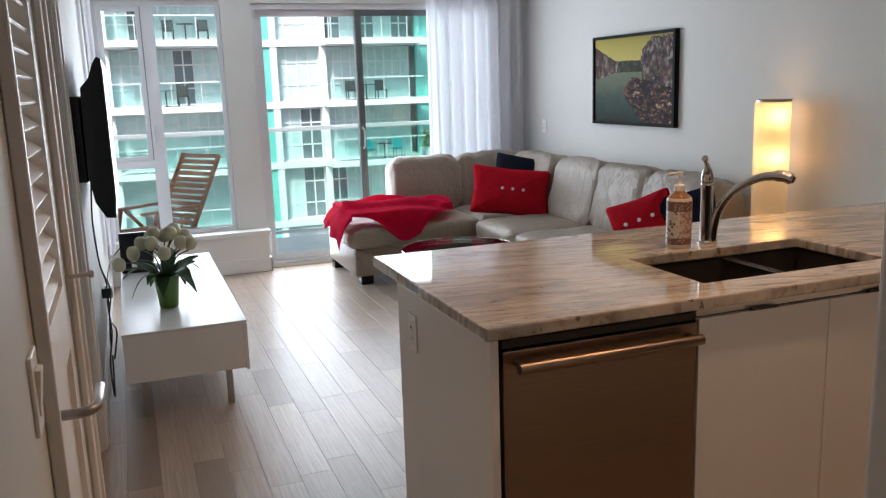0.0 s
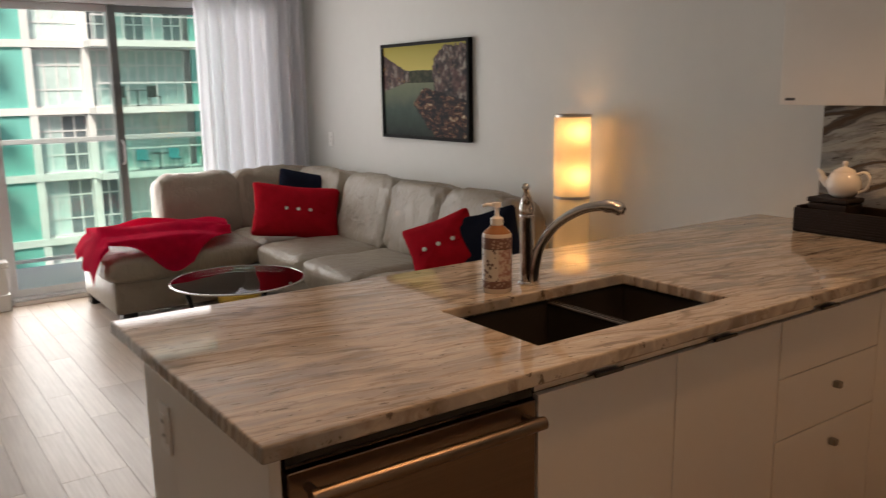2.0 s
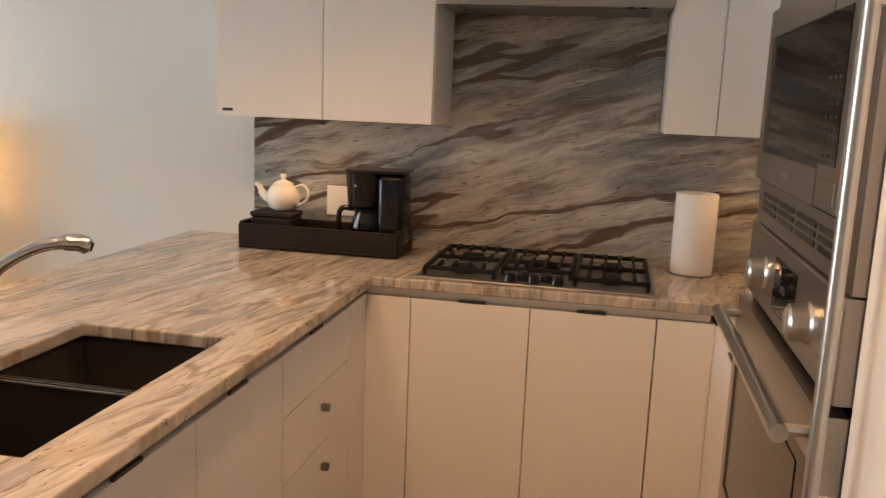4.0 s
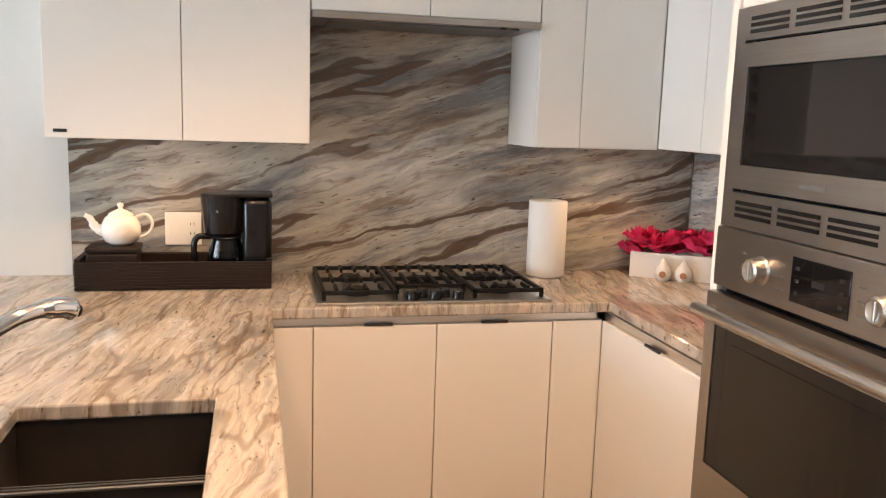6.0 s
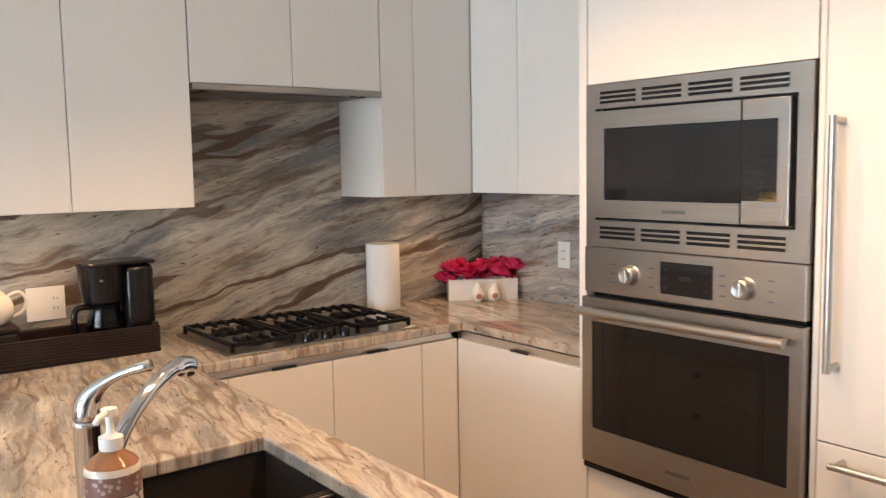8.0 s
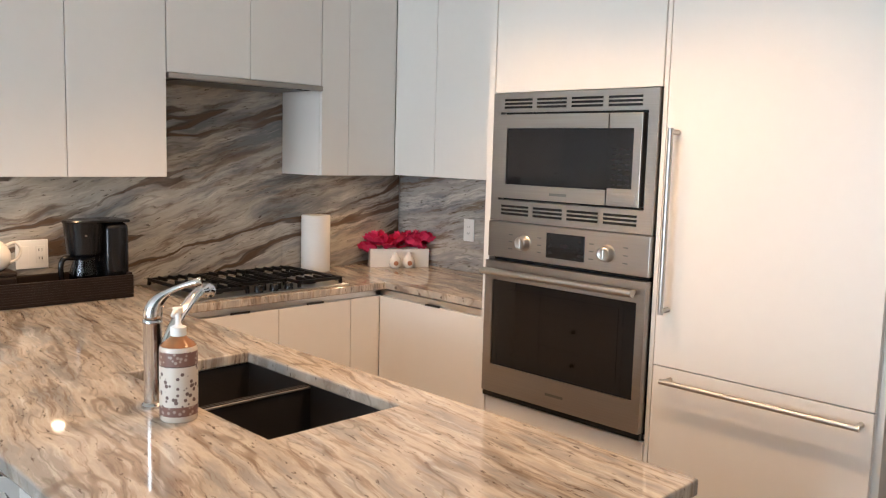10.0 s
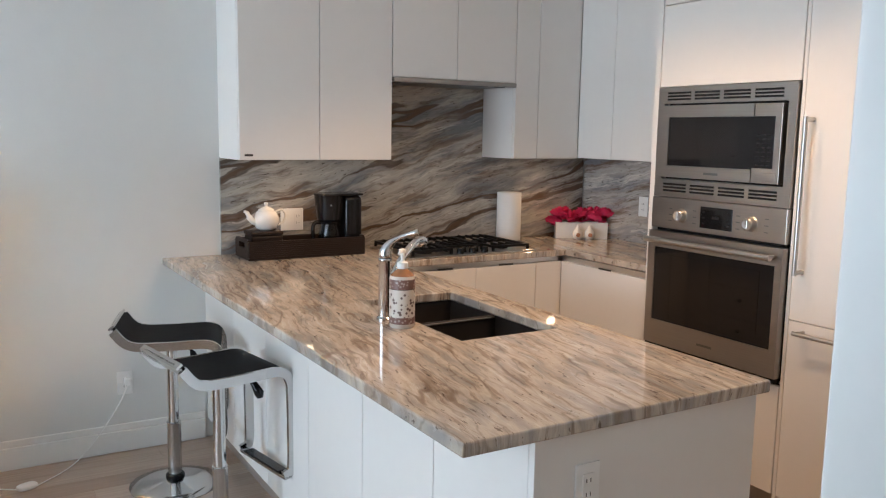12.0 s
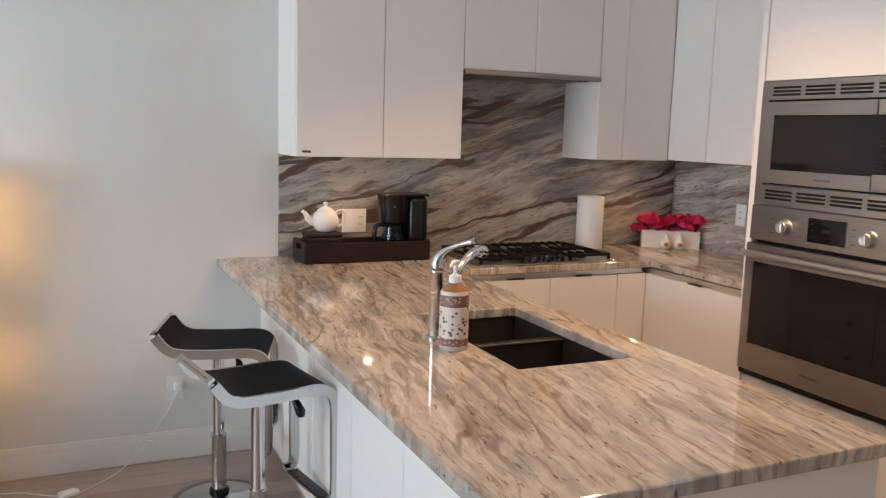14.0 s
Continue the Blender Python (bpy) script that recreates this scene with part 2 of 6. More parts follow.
M_CERAMIC = surf("white_ceramic", (0.80, 0.77, 0.72), 0.12, vary=0.015, grain=20, bump=0.0, wear=0.03)
M_VINYL = surf("window_vinyl", (0.74, 0.75, 0.77), 0.35, vary=0.015, grain=30, bump=0.02)
M_GREYFRAME = surf("grey_aluminium", (0.16, 0.17, 0.175), 0.4, 0.5, vary=0.06, grain=40)
M_CURTAIN = paper("sheer_curtain", (0.84, 0.84, 0.88), 0.42)
M_SHADE = paper("lamp_paper", (0.86, 0.78, 0.62))
M_WICKER = surf("dark_wicker", (0.020, 0.012, 0.009), 0.5, shine=0.25, vary=0.3, grain=90, bump=0.6)
M_TEAK = surf("teak_slats", (0.42, 0.18, 0.09), 0.55, vary=0.14, grain=14, bump=0.15, stretch=(1, 6, 6))
M_OUTLET = surf("outlet_plastic", (0.86, 0.85, 0.82), 0.3, vary=0.01, grain=30, bump=0.0)
M_CONCRETE = surf("white_concrete", (0.82, 0.83, 0.84), 0.8, vary=0.04, grain=6, bump=0.1)
M_TEAL = surf("teal_spandrel", (0.18, 0.60, 0.55), 0.12, vary=0.05, grain=2, bump=0.0, wear=0.03)
M_FARGLASS = surf("facade_glass", (0.60, 0.86, 0.87), 0.06, vary=0.2, grain=3.0, bump=0.0, wear=0.03)
M_FARDARK = surf("facade_glass_dark", (0.16, 0.20, 0.23), 0.06, vary=0.3, grain=1.2, bump=0.0, wear=0.03)
M_PAPERWHITE = surf("kitchen_paper", (0.82, 0.80, 0.77), 0.9, vary=0.015, grain=120, bump=0.5)

# ---- mesh helpers ----
WORLD = {}


def thing(name, place, label, category, group="", kind=""):
    ob = new(name)
    ob.empty_display_size = 0.05
    ob.location = place
    WORLD[ob] = Matrix.Translation(place)
    return tagged(ob, label, category, group, kind)


def part(name, bm, material, parent=None, label="", smooth=False):
    """Links a bmesh, given in world places, as one mesh object under a thing or a part."""
    mesh = bpy.data.meshes.new(name)
    bmesh.ops.recalc_face_normals(bm, faces=bm.faces)
    if smooth:
        for f in bm.faces:
            f.smooth = True
    bm.to_mesh(mesh)
    bm.free()
    mesh.materials.append(material)
    if smooth == "auto":
        mesh.set_sharp_from_angle(angle=radians(38))
    ob = new(name, mesh)
    WORLD[ob] = Matrix.Identity(4)
    if parent:
        ob.parent = parent
        ob.matrix_parent_inverse = WORLD[parent].inverted()
    if label:
        ob["label"] = label
    return ob


def solid(name, bm, material, label, category="", kind="", group="", smooth=False):
    return tagged(part(name, bm, material, None, "", smooth), label, category, group, kind)


def box(x0, y0, z0, x1, y1, z1, r=0.0, seg=2, bm=None):
    b = bmesh.new()
    bmesh.ops.create_cube(b, size=1)
    for v in b.verts:
        v.co = Vector(((x0 + x1) / 2 + v.co.x * (x1 - x0), (y0 + y1) / 2 + v.co.y * (y1 - y0), (z0 + z1) / 2 + v.co.z * (z1 - z0)))
    if r:
        bmesh.ops.bevel(b, geom=b.edges[:], offset=r, segments=seg, affect="EDGES", profile=0.5)
    return join(bm, b)


def join(bm, b):
    if bm is None:
        return b
    mesh = bpy.data.meshes.new("tmp")
    b.to_mesh(mesh)
    b.free()
    bm.from_mesh(mesh)
    bpy.data.meshes.remove(mesh)
    return bm


def moved(b, m):
    bmesh.ops.transform(b, matrix=m, verts=b.verts[:])
    return b


def tube(points, radius, sides=10, bm=None, flat=1.0, closed=False, caps=True):
    """A bar of round section along points; radius may be a list."""
    b = bmesh.new()
    pts = [Vector(p) for p in points]
    n = len(pts)
    rad = radius if isinstance(radius, (list, tuple)) else [radius] * n
    rings, side = [], None
    for i, p in enumerate(pts):
        a = pts[(i - 1) % n] if closed or i else p
        c = pts[(i + 1) % n] if closed or i < n - 1 else p
        way = (c - a).normalized()
        if side is None:
            side = way.orthogonal().normalized()
            if abs(way.z) < 0.99:
                side = way.cross(Vector((0, 0, 1))).normalized()
        side = (side - way * side.dot(way)).normalized()
        up = way.cross(side)
        rings.append([b.verts.new(p + rad[i] * (math.cos(2 * math.pi * j / sides) * side + flat * math.sin(2 * math.pi * j / sides) * up)) for j in range(sides)])
    for i in range(n if closed else n - 1):
        for j in range(sides):
            b.faces.new((rings[i][j], rings[i][(j + 1) % sides], rings[(i + 1) % n][(j + 1) % sides], rings[(i + 1) % n][j]))
    if caps and not closed:
        b.faces.new(rings[0][::-1])
        b.faces.new(rings[-1])
    return join(bm, b)


def curve_points(ctrl, n=8):
    """Points on a smooth line through the control points."""
    c = [Vector(p) for p in ctrl]
    c = [2 * c[0] - c[1], *c, 2 * c[-1] - c[-2]]
    out = []
    for i in range(1, len(c) - 2):
        for k in range(n):
            t = k / n
            out.append(0.5 * (2 * c[i] + (c[i + 1] - c[i - 1]) * t + (2 * c[i - 1] - 5 * c[i] + 4 * c[i + 1] - c[i + 2]) * t * t
                              + (3 * c[i] - c[i - 1] - 3 * c[i + 1] + c[i + 2]) * t ** 3))
    return out + [c[-2]]


def lathe(profile, place, sides=28, bm=None):
    """A turned body: (radius, height) pairs round an upright axis at place."""
    b = bmesh.new()
    rings = []
    for r, z in profile:
        if r < 1e-5:
            rings.append([b.verts.new((place[0], place[1], place[2] + z))])
        else:
            rings.append([b.verts.new((place[0] + r * math.cos(2 * math.pi * j / sides), place[1] + r * math.sin(2 * math.pi * j / sides), place[2] + z)) for j in range(sides)])
    for a, c in zip(rings, rings[1:]):
        for j in range(sides):
            k = (j + 1) % sides
            vs = [a[j % len(a)], a[k % len(a)], c[k % len(c)], c[j % len(c)]]
            vs = [v for i, v in enumerate(vs) if v not in vs[:i]]
            if len(vs) > 2:
                b.faces.new(vs)
    return join(bm, b)


def pillow(centre, size, square=0.35, crease=0.0, seed=0, turn=(0, 0, 0), nu=36, nv=18, bm=None, flatness=None, pinch=0.0):
    """A soft rounded block, with creases."""
    b = bmesh.new()

    def sp(v, e):
        return math.copysign(abs(v) ** e, v)
    ez = flatness or square
    grid = []
    for i in range(nv + 1):
        ph = -math.pi / 2 + math.pi * i / nv
        row = []
        for j in range(nu):
            th = 2 * math.pi * j / nu
            p = Vector((sp(math.cos(ph), ez) * sp(math.cos(th), square), sp(math.cos(ph), ez) * sp(math.sin(th), square), sp(math.sin(ph), ez)))
            q = Vector((p.x * size[0] / 2, p.y * size[1] / 2, p.z * size[2] / 2))
            q.x, q.y = q.x * (1 - pinch * (1 - p.y * p.y)), q.y * (1 - pinch * (1 - p.x * p.x))
            if crease:
                d = noise.noise(q * 7 + Vector((seed * 3.1, 0, 0))) + 0.6 * noise.noise(q * 17 + Vector((0, seed * 5.3, 0)))
                q += p.normalized() * crease * d
            row.append(q)
        grid.append(row)
    verts = [[b.verts.new(q) for q in row] for row in grid[1:-1]]
    bot, top = b.verts.new(grid[0][0]), b.verts.new(grid[-1][0])
    for r0, r1 in zip(verts, verts[1:]):
        for j in range(nu):
            b.faces.new((r0[j], r0[(j + 1) % nu], r1[(j + 1) % nu], r1[j]))
    for j in range(nu):
        b.faces.new((bot, verts[0][(j + 1) % nu], verts[0][j]))
        b.faces.new((top, verts[-1][j], verts[-1][(j + 1) % nu]))
    moved(b, pose(*centre, *turn))
    return join(bm, b)


def sheet(cells_x, cells_y, inside, z0, z1, r=0.0):
    """A slab made of the cells of a grid that inside(x, y) keeps, with rounded rims."""
    b = bmesh.new()
    vs = {}

    def vert(i, j):
        if (i, j) not in vs:
            vs[i, j] = b.verts.new((cells_x[i], cells_y[j], z1))
        return vs[i, j]
    for i in range(len(cells_x) - 1):
        for j in range(len(cells_y) - 1):
            if inside((cells_x[i] + cells_x[i + 1]) / 2, (cells_y[j] + cells_y[j + 1]) / 2):
                b.faces.new((vert(i, j), vert(i + 1, j), vert(i + 1, j + 1), vert(i, j + 1)))
    made = bmesh.ops.extrude_face_region(b, geom=b.faces[:])
    for v in made["geom"]:
        if isinstance(v, bmesh.types.BMVert):
            v.co.z = z0
    bmesh.ops.recalc_face_normals(b, faces=b.faces)
    if r:
        sharp = [e for e in b.edges if len(e.link_faces) == 2 and e.calc_face_angle() > 1]
        bmesh.ops.bevel(b, geom=sharp, offset=r, segments=2, affect="EDGES", profile=0.5)
    return b


def upright(x0, x1, y0, y1, z0, z1, holes, along="x"):
    """A wall along x or y with openings (a0, a1, z0, z1) cut right through it."""
    a0, a1 = (x0, x1) if along == "x" else (y0, y1)
    ca = sorted({a0, a1, *[h[0] for h in holes], *[h[1] for h in holes]})
    cz = sorted({z0, z1, *[h[2] for h in holes], *[h[3] for h in holes]})
    ca, cz = [c for c in ca if a0 <= c <= a1], [c for c in cz if z0 <= c <= z1]
    t0, t1 = (y0, y1) if along == "x" else (x0, x1)
    b = sheet(ca, cz, lambda a, z: not any(h[0] < a < h[1] and h[2] < z < h[3] for h in holes), t0, t1)
    for v in b.verts:
        a, z, t = v.co
        v.co = (a, t, z) if along == "x" else (t, a, z)
    return b


# ---- structure ----
CEIL, WX, NY = 2.62, 3.64, 7.22
solid("wall_east", upright(WX, WX + 0.14, -3.6, 7.6, 0, CEIL, [], "y"), M_WALL, "long off-white painted wall behind sofa and kitchen", "wall", "structure")
solid("wall_south", box(0.86, 0.0, 0, WX, 0.13, CEIL), M_WALL, "off-white painted wall behind the short counter", "wall", "structure")
solid("wall_hall_east", box(0.74, -3.6, 0, 0.86, 0.13, CEIL), M_WALL, "painted hall wall beside the fridge", "wall", "structure")
solid("wall_hall_south", box(-0.2, -3.72, 0, WX, -3.6, CEIL), M_WALL, "painted wall closing the entrance hall", "wall", "structure")
solid("wall_hall_west", upright(-0.20, -0.055, -3.6, 2.40, 0, CEIL, [(1.475, 2.125, -0.01, 2.05)], "y"), M_WALL, "painted hall wall with a closet doorway", "wall", "structure")
solid("wall_west", upright(-0.24, -0.12, 2.40, 7.6, 0, CEIL, [(3.03, 3.80, -0.01, 2.05)], "y"), M_WALL, "white painted wall behind the television with a doorway", "wall", "structure")
WIN = (-0.06, 0.915, 0.36, 2.24)
DOOR = (1.16, 3.30, 0.0, 2.22)
TRANSOM = (1.20, 3.26, 2.31, 2.58)
solid("wall_north", upright(-0.12, WX, NY, NY + 0.2, 0, CEIL, [WIN, DOOR, TRANSOM], "x"), M_WALL, "white window wall with a column between window and balcony door", "wall", "structure")
solid("wall_bedroom", upright(-2.6, -0.24, 1.9, 2.0, 0, CEIL, [], "x"), M_WALL, "plain painted wall beyond the doorway", "wall", "structure")
solid("wall_bedroom_north", upright(-2.6, -0.24, 5.6, 5.7, 0, CEIL, [], "x"), M_WALL, "plain painted wall beyond the doorway", "wall", "structure")
solid("wall_bedroom_west", upright(-2.7, -2.6, 1.9, 5.7, 0, CEIL, [], "y"), M_WALL, "plain painted wall beyond the doorway", "wall", "structure")
solid("wall_closet_back", box(-0.85, 1.3, 0, -0.8, 2.3, CEIL), M_WALL, "closet back wall", "wall", "structure")
solid("ceiling", box(-2.7, -3.72, CEIL, WX + 0.14, 7.42, CEIL + 0.15), M_CEIL, "flat white painted ceiling", "ceiling", "structure")
floor = solid("floor", box(-2.7, -3.72, -0.12, WX + 0.14, NY + 0.2, -0.008), M_GAP, "light oak plank floor with pale worn boards", "floor", "structure")


def baseboard(x0, y0, x1, y1, out):
    """A moulded skirting: tall board with a rounded cap. out: the way it faces."""
    ox, oy = out
    b = box(min(x0, x1, x0 + ox * 0.015, x1 + ox * 0.015), min(y0, y1, y0 + oy * 0.015, y1 + oy * 0.015), 0.0,
            max(x0, x1, x0 + ox * 0.015, x1 + ox * 0.015), max(y0, y1, y0 + oy * 0.015, y1 + oy * 0.015), 0.105, 0.003)
    box(min(x0, x1, x0 + ox * 0.010, x1 + ox * 0.010), min(y0, y1, y0 + oy * 0.010, y1 + oy * 0.010), 0.105,
        max(x0, x1, x0 + ox * 0.010, x1 + ox * 0.010), max(y0, y1, y0 + oy * 0.010, y1 + oy * 0.010), 0.14, 0.004, bm=b)
    return solid("baseboard", b, M_TRIM, "white moulded baseboard along the wall", "baseboard", "structure")


baseboard(WX, 2.6, WX, NY, (-1, 0))
baseboard(-0.12, 3.875, -0.12, NY, (1, 0))
baseboard(-0.055, -3.6, -0.055, 1.40, (1, 0))
baseboard(0.74, -3.6, 0.74, 0.13, (-1, 0))


# ---- kitchen: base cabinets ----
TOP, UNDER = 0.95, 0.916


def cabinet(name, label, x0, y0, x1, y1, z0, z1, face, doors, pulls=(), knobs=(), body=M_CAB, group="base cabinets", body_top=None):
    """A cabinet unit. face: the way its doors look ('-y', '-x', '+y'); doors: (a0, a1, z0, z1) on the face; pulls and knobs: (a, z)."""
    c = thing(name, ((x0 + x1) / 2, (y0 + y1) / 2, z0), label, "cabinet", group)
    t = 0.02
    sx = {"-y": (x0, y0 + t, x1, y1), "+y": (x0, y0, x1, y1 - t), "-x": (x0 + t, y0, x1, y1)}[face]
    part("body", box(sx[0], sx[1], z0, sx[2], sx[3], body_top or z1), body, c)

    def slab(a0, a1, u0, u1, d0, d1, r=0.0015):
        if face == "-y":
            return box(a0, y0 - d1, u0, a1, y0 + t - d0, u1, r)
        if face == "+y":
            return box(a0, y1 - t + d0, u0, a1, y1 + d1, u1, r)
        return box(x0 - d1, a0, u0, x0 + t - d0, a1, u1, r)
    made = []
    for a0, a1, u0, u1 in doors:
        made.append(part("door", slab(a0 + 0.0015, a1 - 0.0015, u0 + 0.0015, u1 - 0.0015, 0.001, 0.0), M_CAB, c))
    for a, u in pulls:
        owner = min(made, key=lambda d: abs(sum(v.co[1 if face == "-x" else 0] for v in d.data.vertices) / len(d.data.vertices) - a))
        part("edge_pull", slab(a - 0.045, a + 0.045, u - 0.005, u + 0.003, 0.015, 0.003, 0.001), M_DARKSTEEL, owner, "dark slim edge pull")
    for a, u in knobs:
        owner = min(made, key=lambda d: (sum((v.co - Vector((a, y0, u))).length for v in d.data.vertices)))
        k = slab(a - 0.010, a + 0.010, u - 0.010, u + 0.010, 0.02, 0.024, 0.003)
        slab_stem = slab(a - 0.006, a + 0.006, u - 0.006, u + 0.006, 0.02, 0.014)
        part("knob", join(k, slab_stem), M_DARKCHROME, owner, "small square dark chrome knob")
    return c


M_DARKCHROME = surf("dark_chrome", (0.30, 0.28, 0.26), 0.12, 1.0, vary=0.02, grain=20, bump=0.0, wear=0.03)
M_DARKSTEEL = brushed("dark_steel", (0.10, 0.095, 0.09), 0.3, 0)
PF = 1.855
cabinet("sink_cabinet", "white lacquered sink cabinet under the stone counter", 1.482, PF, 2.372, 2.56, 0.13, 0.885, "-y",
        [(1.482, 1.935, 0.13, 0.885), (1.935, 2.372, 0.13, 0.885)], [(1.70, 0.889), (2.126, 0.889)], body_top=0.72)
cabinet("drawer_cabinet", "white lacquered three-drawer base cabinet with chrome knobs", 2.375, PF, 2.905, 2.56, 0.13, 0.885, "-y",
        [(2.375, 2.905, 0.715, 0.885), (2.375, 2.905, 0.53, 0.715), (2.375, 2.905, 0.13, 0.53)], [(2.615, 0.889)], [(2.665, 0.643), (2.665, 0.461)])
solid("blind_corner_unit", box(2.907, PF + 0.0005, 0.13, 3.0978, 2.56, 0.885, 0.0015), M_CAB, "narrow white lacquered blind corner unit", "cabinet", group="base cabinets")
cabinet("cooktop_cabinet", "white lacquered cabinet below the gas cooktop", 3.08, 0.92, WX, 1.8545, 0.13, 0.885, "-x",
        [(1.704, 1.8563, 0.13, 0.885), (1.312, 1.704, 0.13, 0.885), (0.92, 1.312, 0.13, 0.885)], [(1.50, 0.889), (1.12, 0.889)])
solid("blind_corner_unit", box(3.08, 0.745, 0.13, 3.3, 0.917, 0.885, 0.0015), M_CAB, "narrow white lacquered blind corner unit", "cabinet", group="base cabinets")
cabinet("corner_cabinet", "white lacquered base cabinet beside the oven tower", 2.40, 0.131, 3.0785, 0.745, 0.13, 0.885, "+y", [(2.40, 3.0785, 0.13, 0.885)], [(2.72, 0.889)])
solid("toe_kick", box(0.905, PF + 0.05, 0.0, 3.12, PF + 0.065, 0.128), M_KICK, "brown laminate toe kick", "toe kick", "structure")
solid("toe_kick", box(3.125, 0.80, 0.0, 3.14, PF + 0.045, 0.128), M_KICK, "brown laminate toe kick", "toe kick", "structure")
solid("toe_kick", box(0.87, 0.68, 0.0, 3.12, 0.70, 0.098), M_KICK, "brown laminate toe kick", "toe kick", "structure")
solid("toe_kick", box(0.905, 2.525, 0.0, WX, 2.54, 0.098), M_KICK, "brown laminate toe kick", "toe kick", "structure")
# aluminium grip strips under the worktop
solid("grip_strip", box(1.482, PF + 0.012, 0.888, 3.09, PF + 0.02, 0.914), M_ALU, "aluminium grip strip under the counter", "trim", "structure")
solid("grip_strip", box(3.092, 0.76, 0.888, 3.10, PF + 0.01, 0.914), M_ALU, "aluminium grip strip under the counter", "trim", "structure")
solid("grip_strip", box(2.40, 0.725, 0.888, 3.09, 0.733, 0.914), M_ALU, "aluminium grip strip under the counter", "trim", "structure")

# peninsula end and bar side
bar = thing("kitchen_peninsula", (2.2, 2.3, 0), "white lacquered cladding round the kitchen peninsula", "peninsula")
part("end_panel", box(0.872, PF, 0.0, 0.894, 2.587, UNDER - 0.002, 0.0015), M_CAB, bar)
for a0, a1 in ((0.896, 1.319), (1.319, 1.768), (1.768, 2.23), (2.23, 2.70), (2.70, 3.16), (3.16, WX - 0.002)):
    part("bar_panel", box(a0 + 0.0015, 2.565, 0.10, a1 - 0.0015, 2.585, UNDER - 0.002, 0.0015), M_CAB, bar)

# ---- worktop with the sink cut-out ----
SX0, SX1, SY0, SY1 = 1.578, 2.272, 1.961, 2.338
xs = [0.85, SX0, SX1, 2.402, 3.06, WX - 0.002]
ys = [0.132, 0.728, PF - 0.025, SY0, SY1, 2.79]


def in_top(x, y):
    if SX0 < x < SX1 and SY0 < y < SY1:
        return False
    return y > PF - 0.025 or x > 3.06 or (y < 0.728 and x > 2.402)


solid("countertop", sheet(xs, ys, in_top, UNDER, TOP, 0.005), M_STONE, "polished brown and grey veined stone worktop with undermount sink", "countertop")


def basin(x0, x1, name):
    b = sheet([x0 - 0.004, x0, x1, x1 + 0.004], [SY0 - 0.012, SY0 - 0.008, SY1 + 0.008, SY1 + 0.012], lambda x, y: not (x0 < x < x1 and SY0 - 0.008 < y < SY1 + 0.008), 0.74, UNDER - 0.003)
    box(x0 - 0.004, SY0 - 0.012, 0.732, x1 + 0.004, SY1 + 0.012, 0.7395, bm=b)
    o = part(name, b, M_SINK, sink)
    d = lathe([(0.0, 0.004), (0.03, 0.004), (0.042, 0.002), (0.045, 0.0), (0.0, 0.0)], ((x0 + x1) / 2, (SY0 + SY1) / 2 + 0.05, 0.741), 20)
    part("drain", d, M_CHROME, o, "chrome drain", True)


sink = thing("kitchen_sink", ((SX0 + SX1) / 2, (SY0 + SY1) / 2, 0.732), "dark brown composite double-bowl undermount sink", "sink")
basin(SX0 - 0.01, 1.962, "bowl")
basin(1.978, SX1 + 0.01, "bowl")
part("divider", box(1.967, SY0 - 0.006, 0.74, 1.973, SY1 + 0.006, 0.905), M_SINK, sink)
part("divider_rim", box(1.956, SY0 - 0.006, 0.905, 1.984, SY1 + 0.006, 0.911, 0.002), M_STEEL, sink, "pale metal rim between the bowls")

# ---- dishwasher ----
dw = thing("dishwasher", (1.188, 2.1, 0.1), "stainless steel dishwasher with a towel bar handle", "dishwasher")
part("body", box(0.899, PF + 0.03, 0.10, 1.477, 2.5, 0.905), M_BLACK, dw)
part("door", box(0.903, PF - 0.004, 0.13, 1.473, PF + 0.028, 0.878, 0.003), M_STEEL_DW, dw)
part("control_strip", box(0.903, PF + 0.006, 0.881, 1.473, PF + 0.028, 0.905, 0.002), M_BLACKGLASS, dw, "black control strip")
h = tube([(0.925, PF - 0.05, 0.846), (1.455, PF - 0.05, 0.846)], 0.014, 14)
for hx in (0.94, 1.44):
    tube([(hx, PF - 0.05, 0.846), (hx, PF - 0.003, 0.846)], 0.009, 8, bm=h)
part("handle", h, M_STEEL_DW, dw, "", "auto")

# ---- backsplash ----
sp = thing("backsplash", (3.6, 1.3, TOP), "veined brown and grey stone slab backsplash", "backsplash", kind="structure")
for y0, y1, z1 in ((1.7035, 2.50, 1.443), (0.936, 1.703, 1.853), (0.152, 0.9352, 1.443)):
    part("slab", box(3.62, y0, TOP + 0.001, WX - 0.001, y1, z1 + 0.003, 0.0004), M_SPLASH, sp)
M_SPLASH2 = marble("splash_stone_return", 2, (0, -8, 0), 0.12, 1.0, 0.12, 17.0, (0.47, 0.445, 0.41), (0.25, 0.255, 0.265), (0.15, 0.11, 0.08))
part("slab", box(2.40, 0.131, TOP + 0.001, 3.618, 0.15, 1.452, 0.001), M_SPLASH2, sp)

# ---- wall cabinets ----


def wall_cabinet(name, label, x0, y0, x1, y1, z0, face, splits):
    zs = (z0, CEIL - 0.004)
    return cabinet(name, label, x0, y0, x1, y1, z0, zs[1], face, [(a, b_, z0, zs[1]) for a, b_ in zip(splits, splits[1:])], group="wall cabinets")


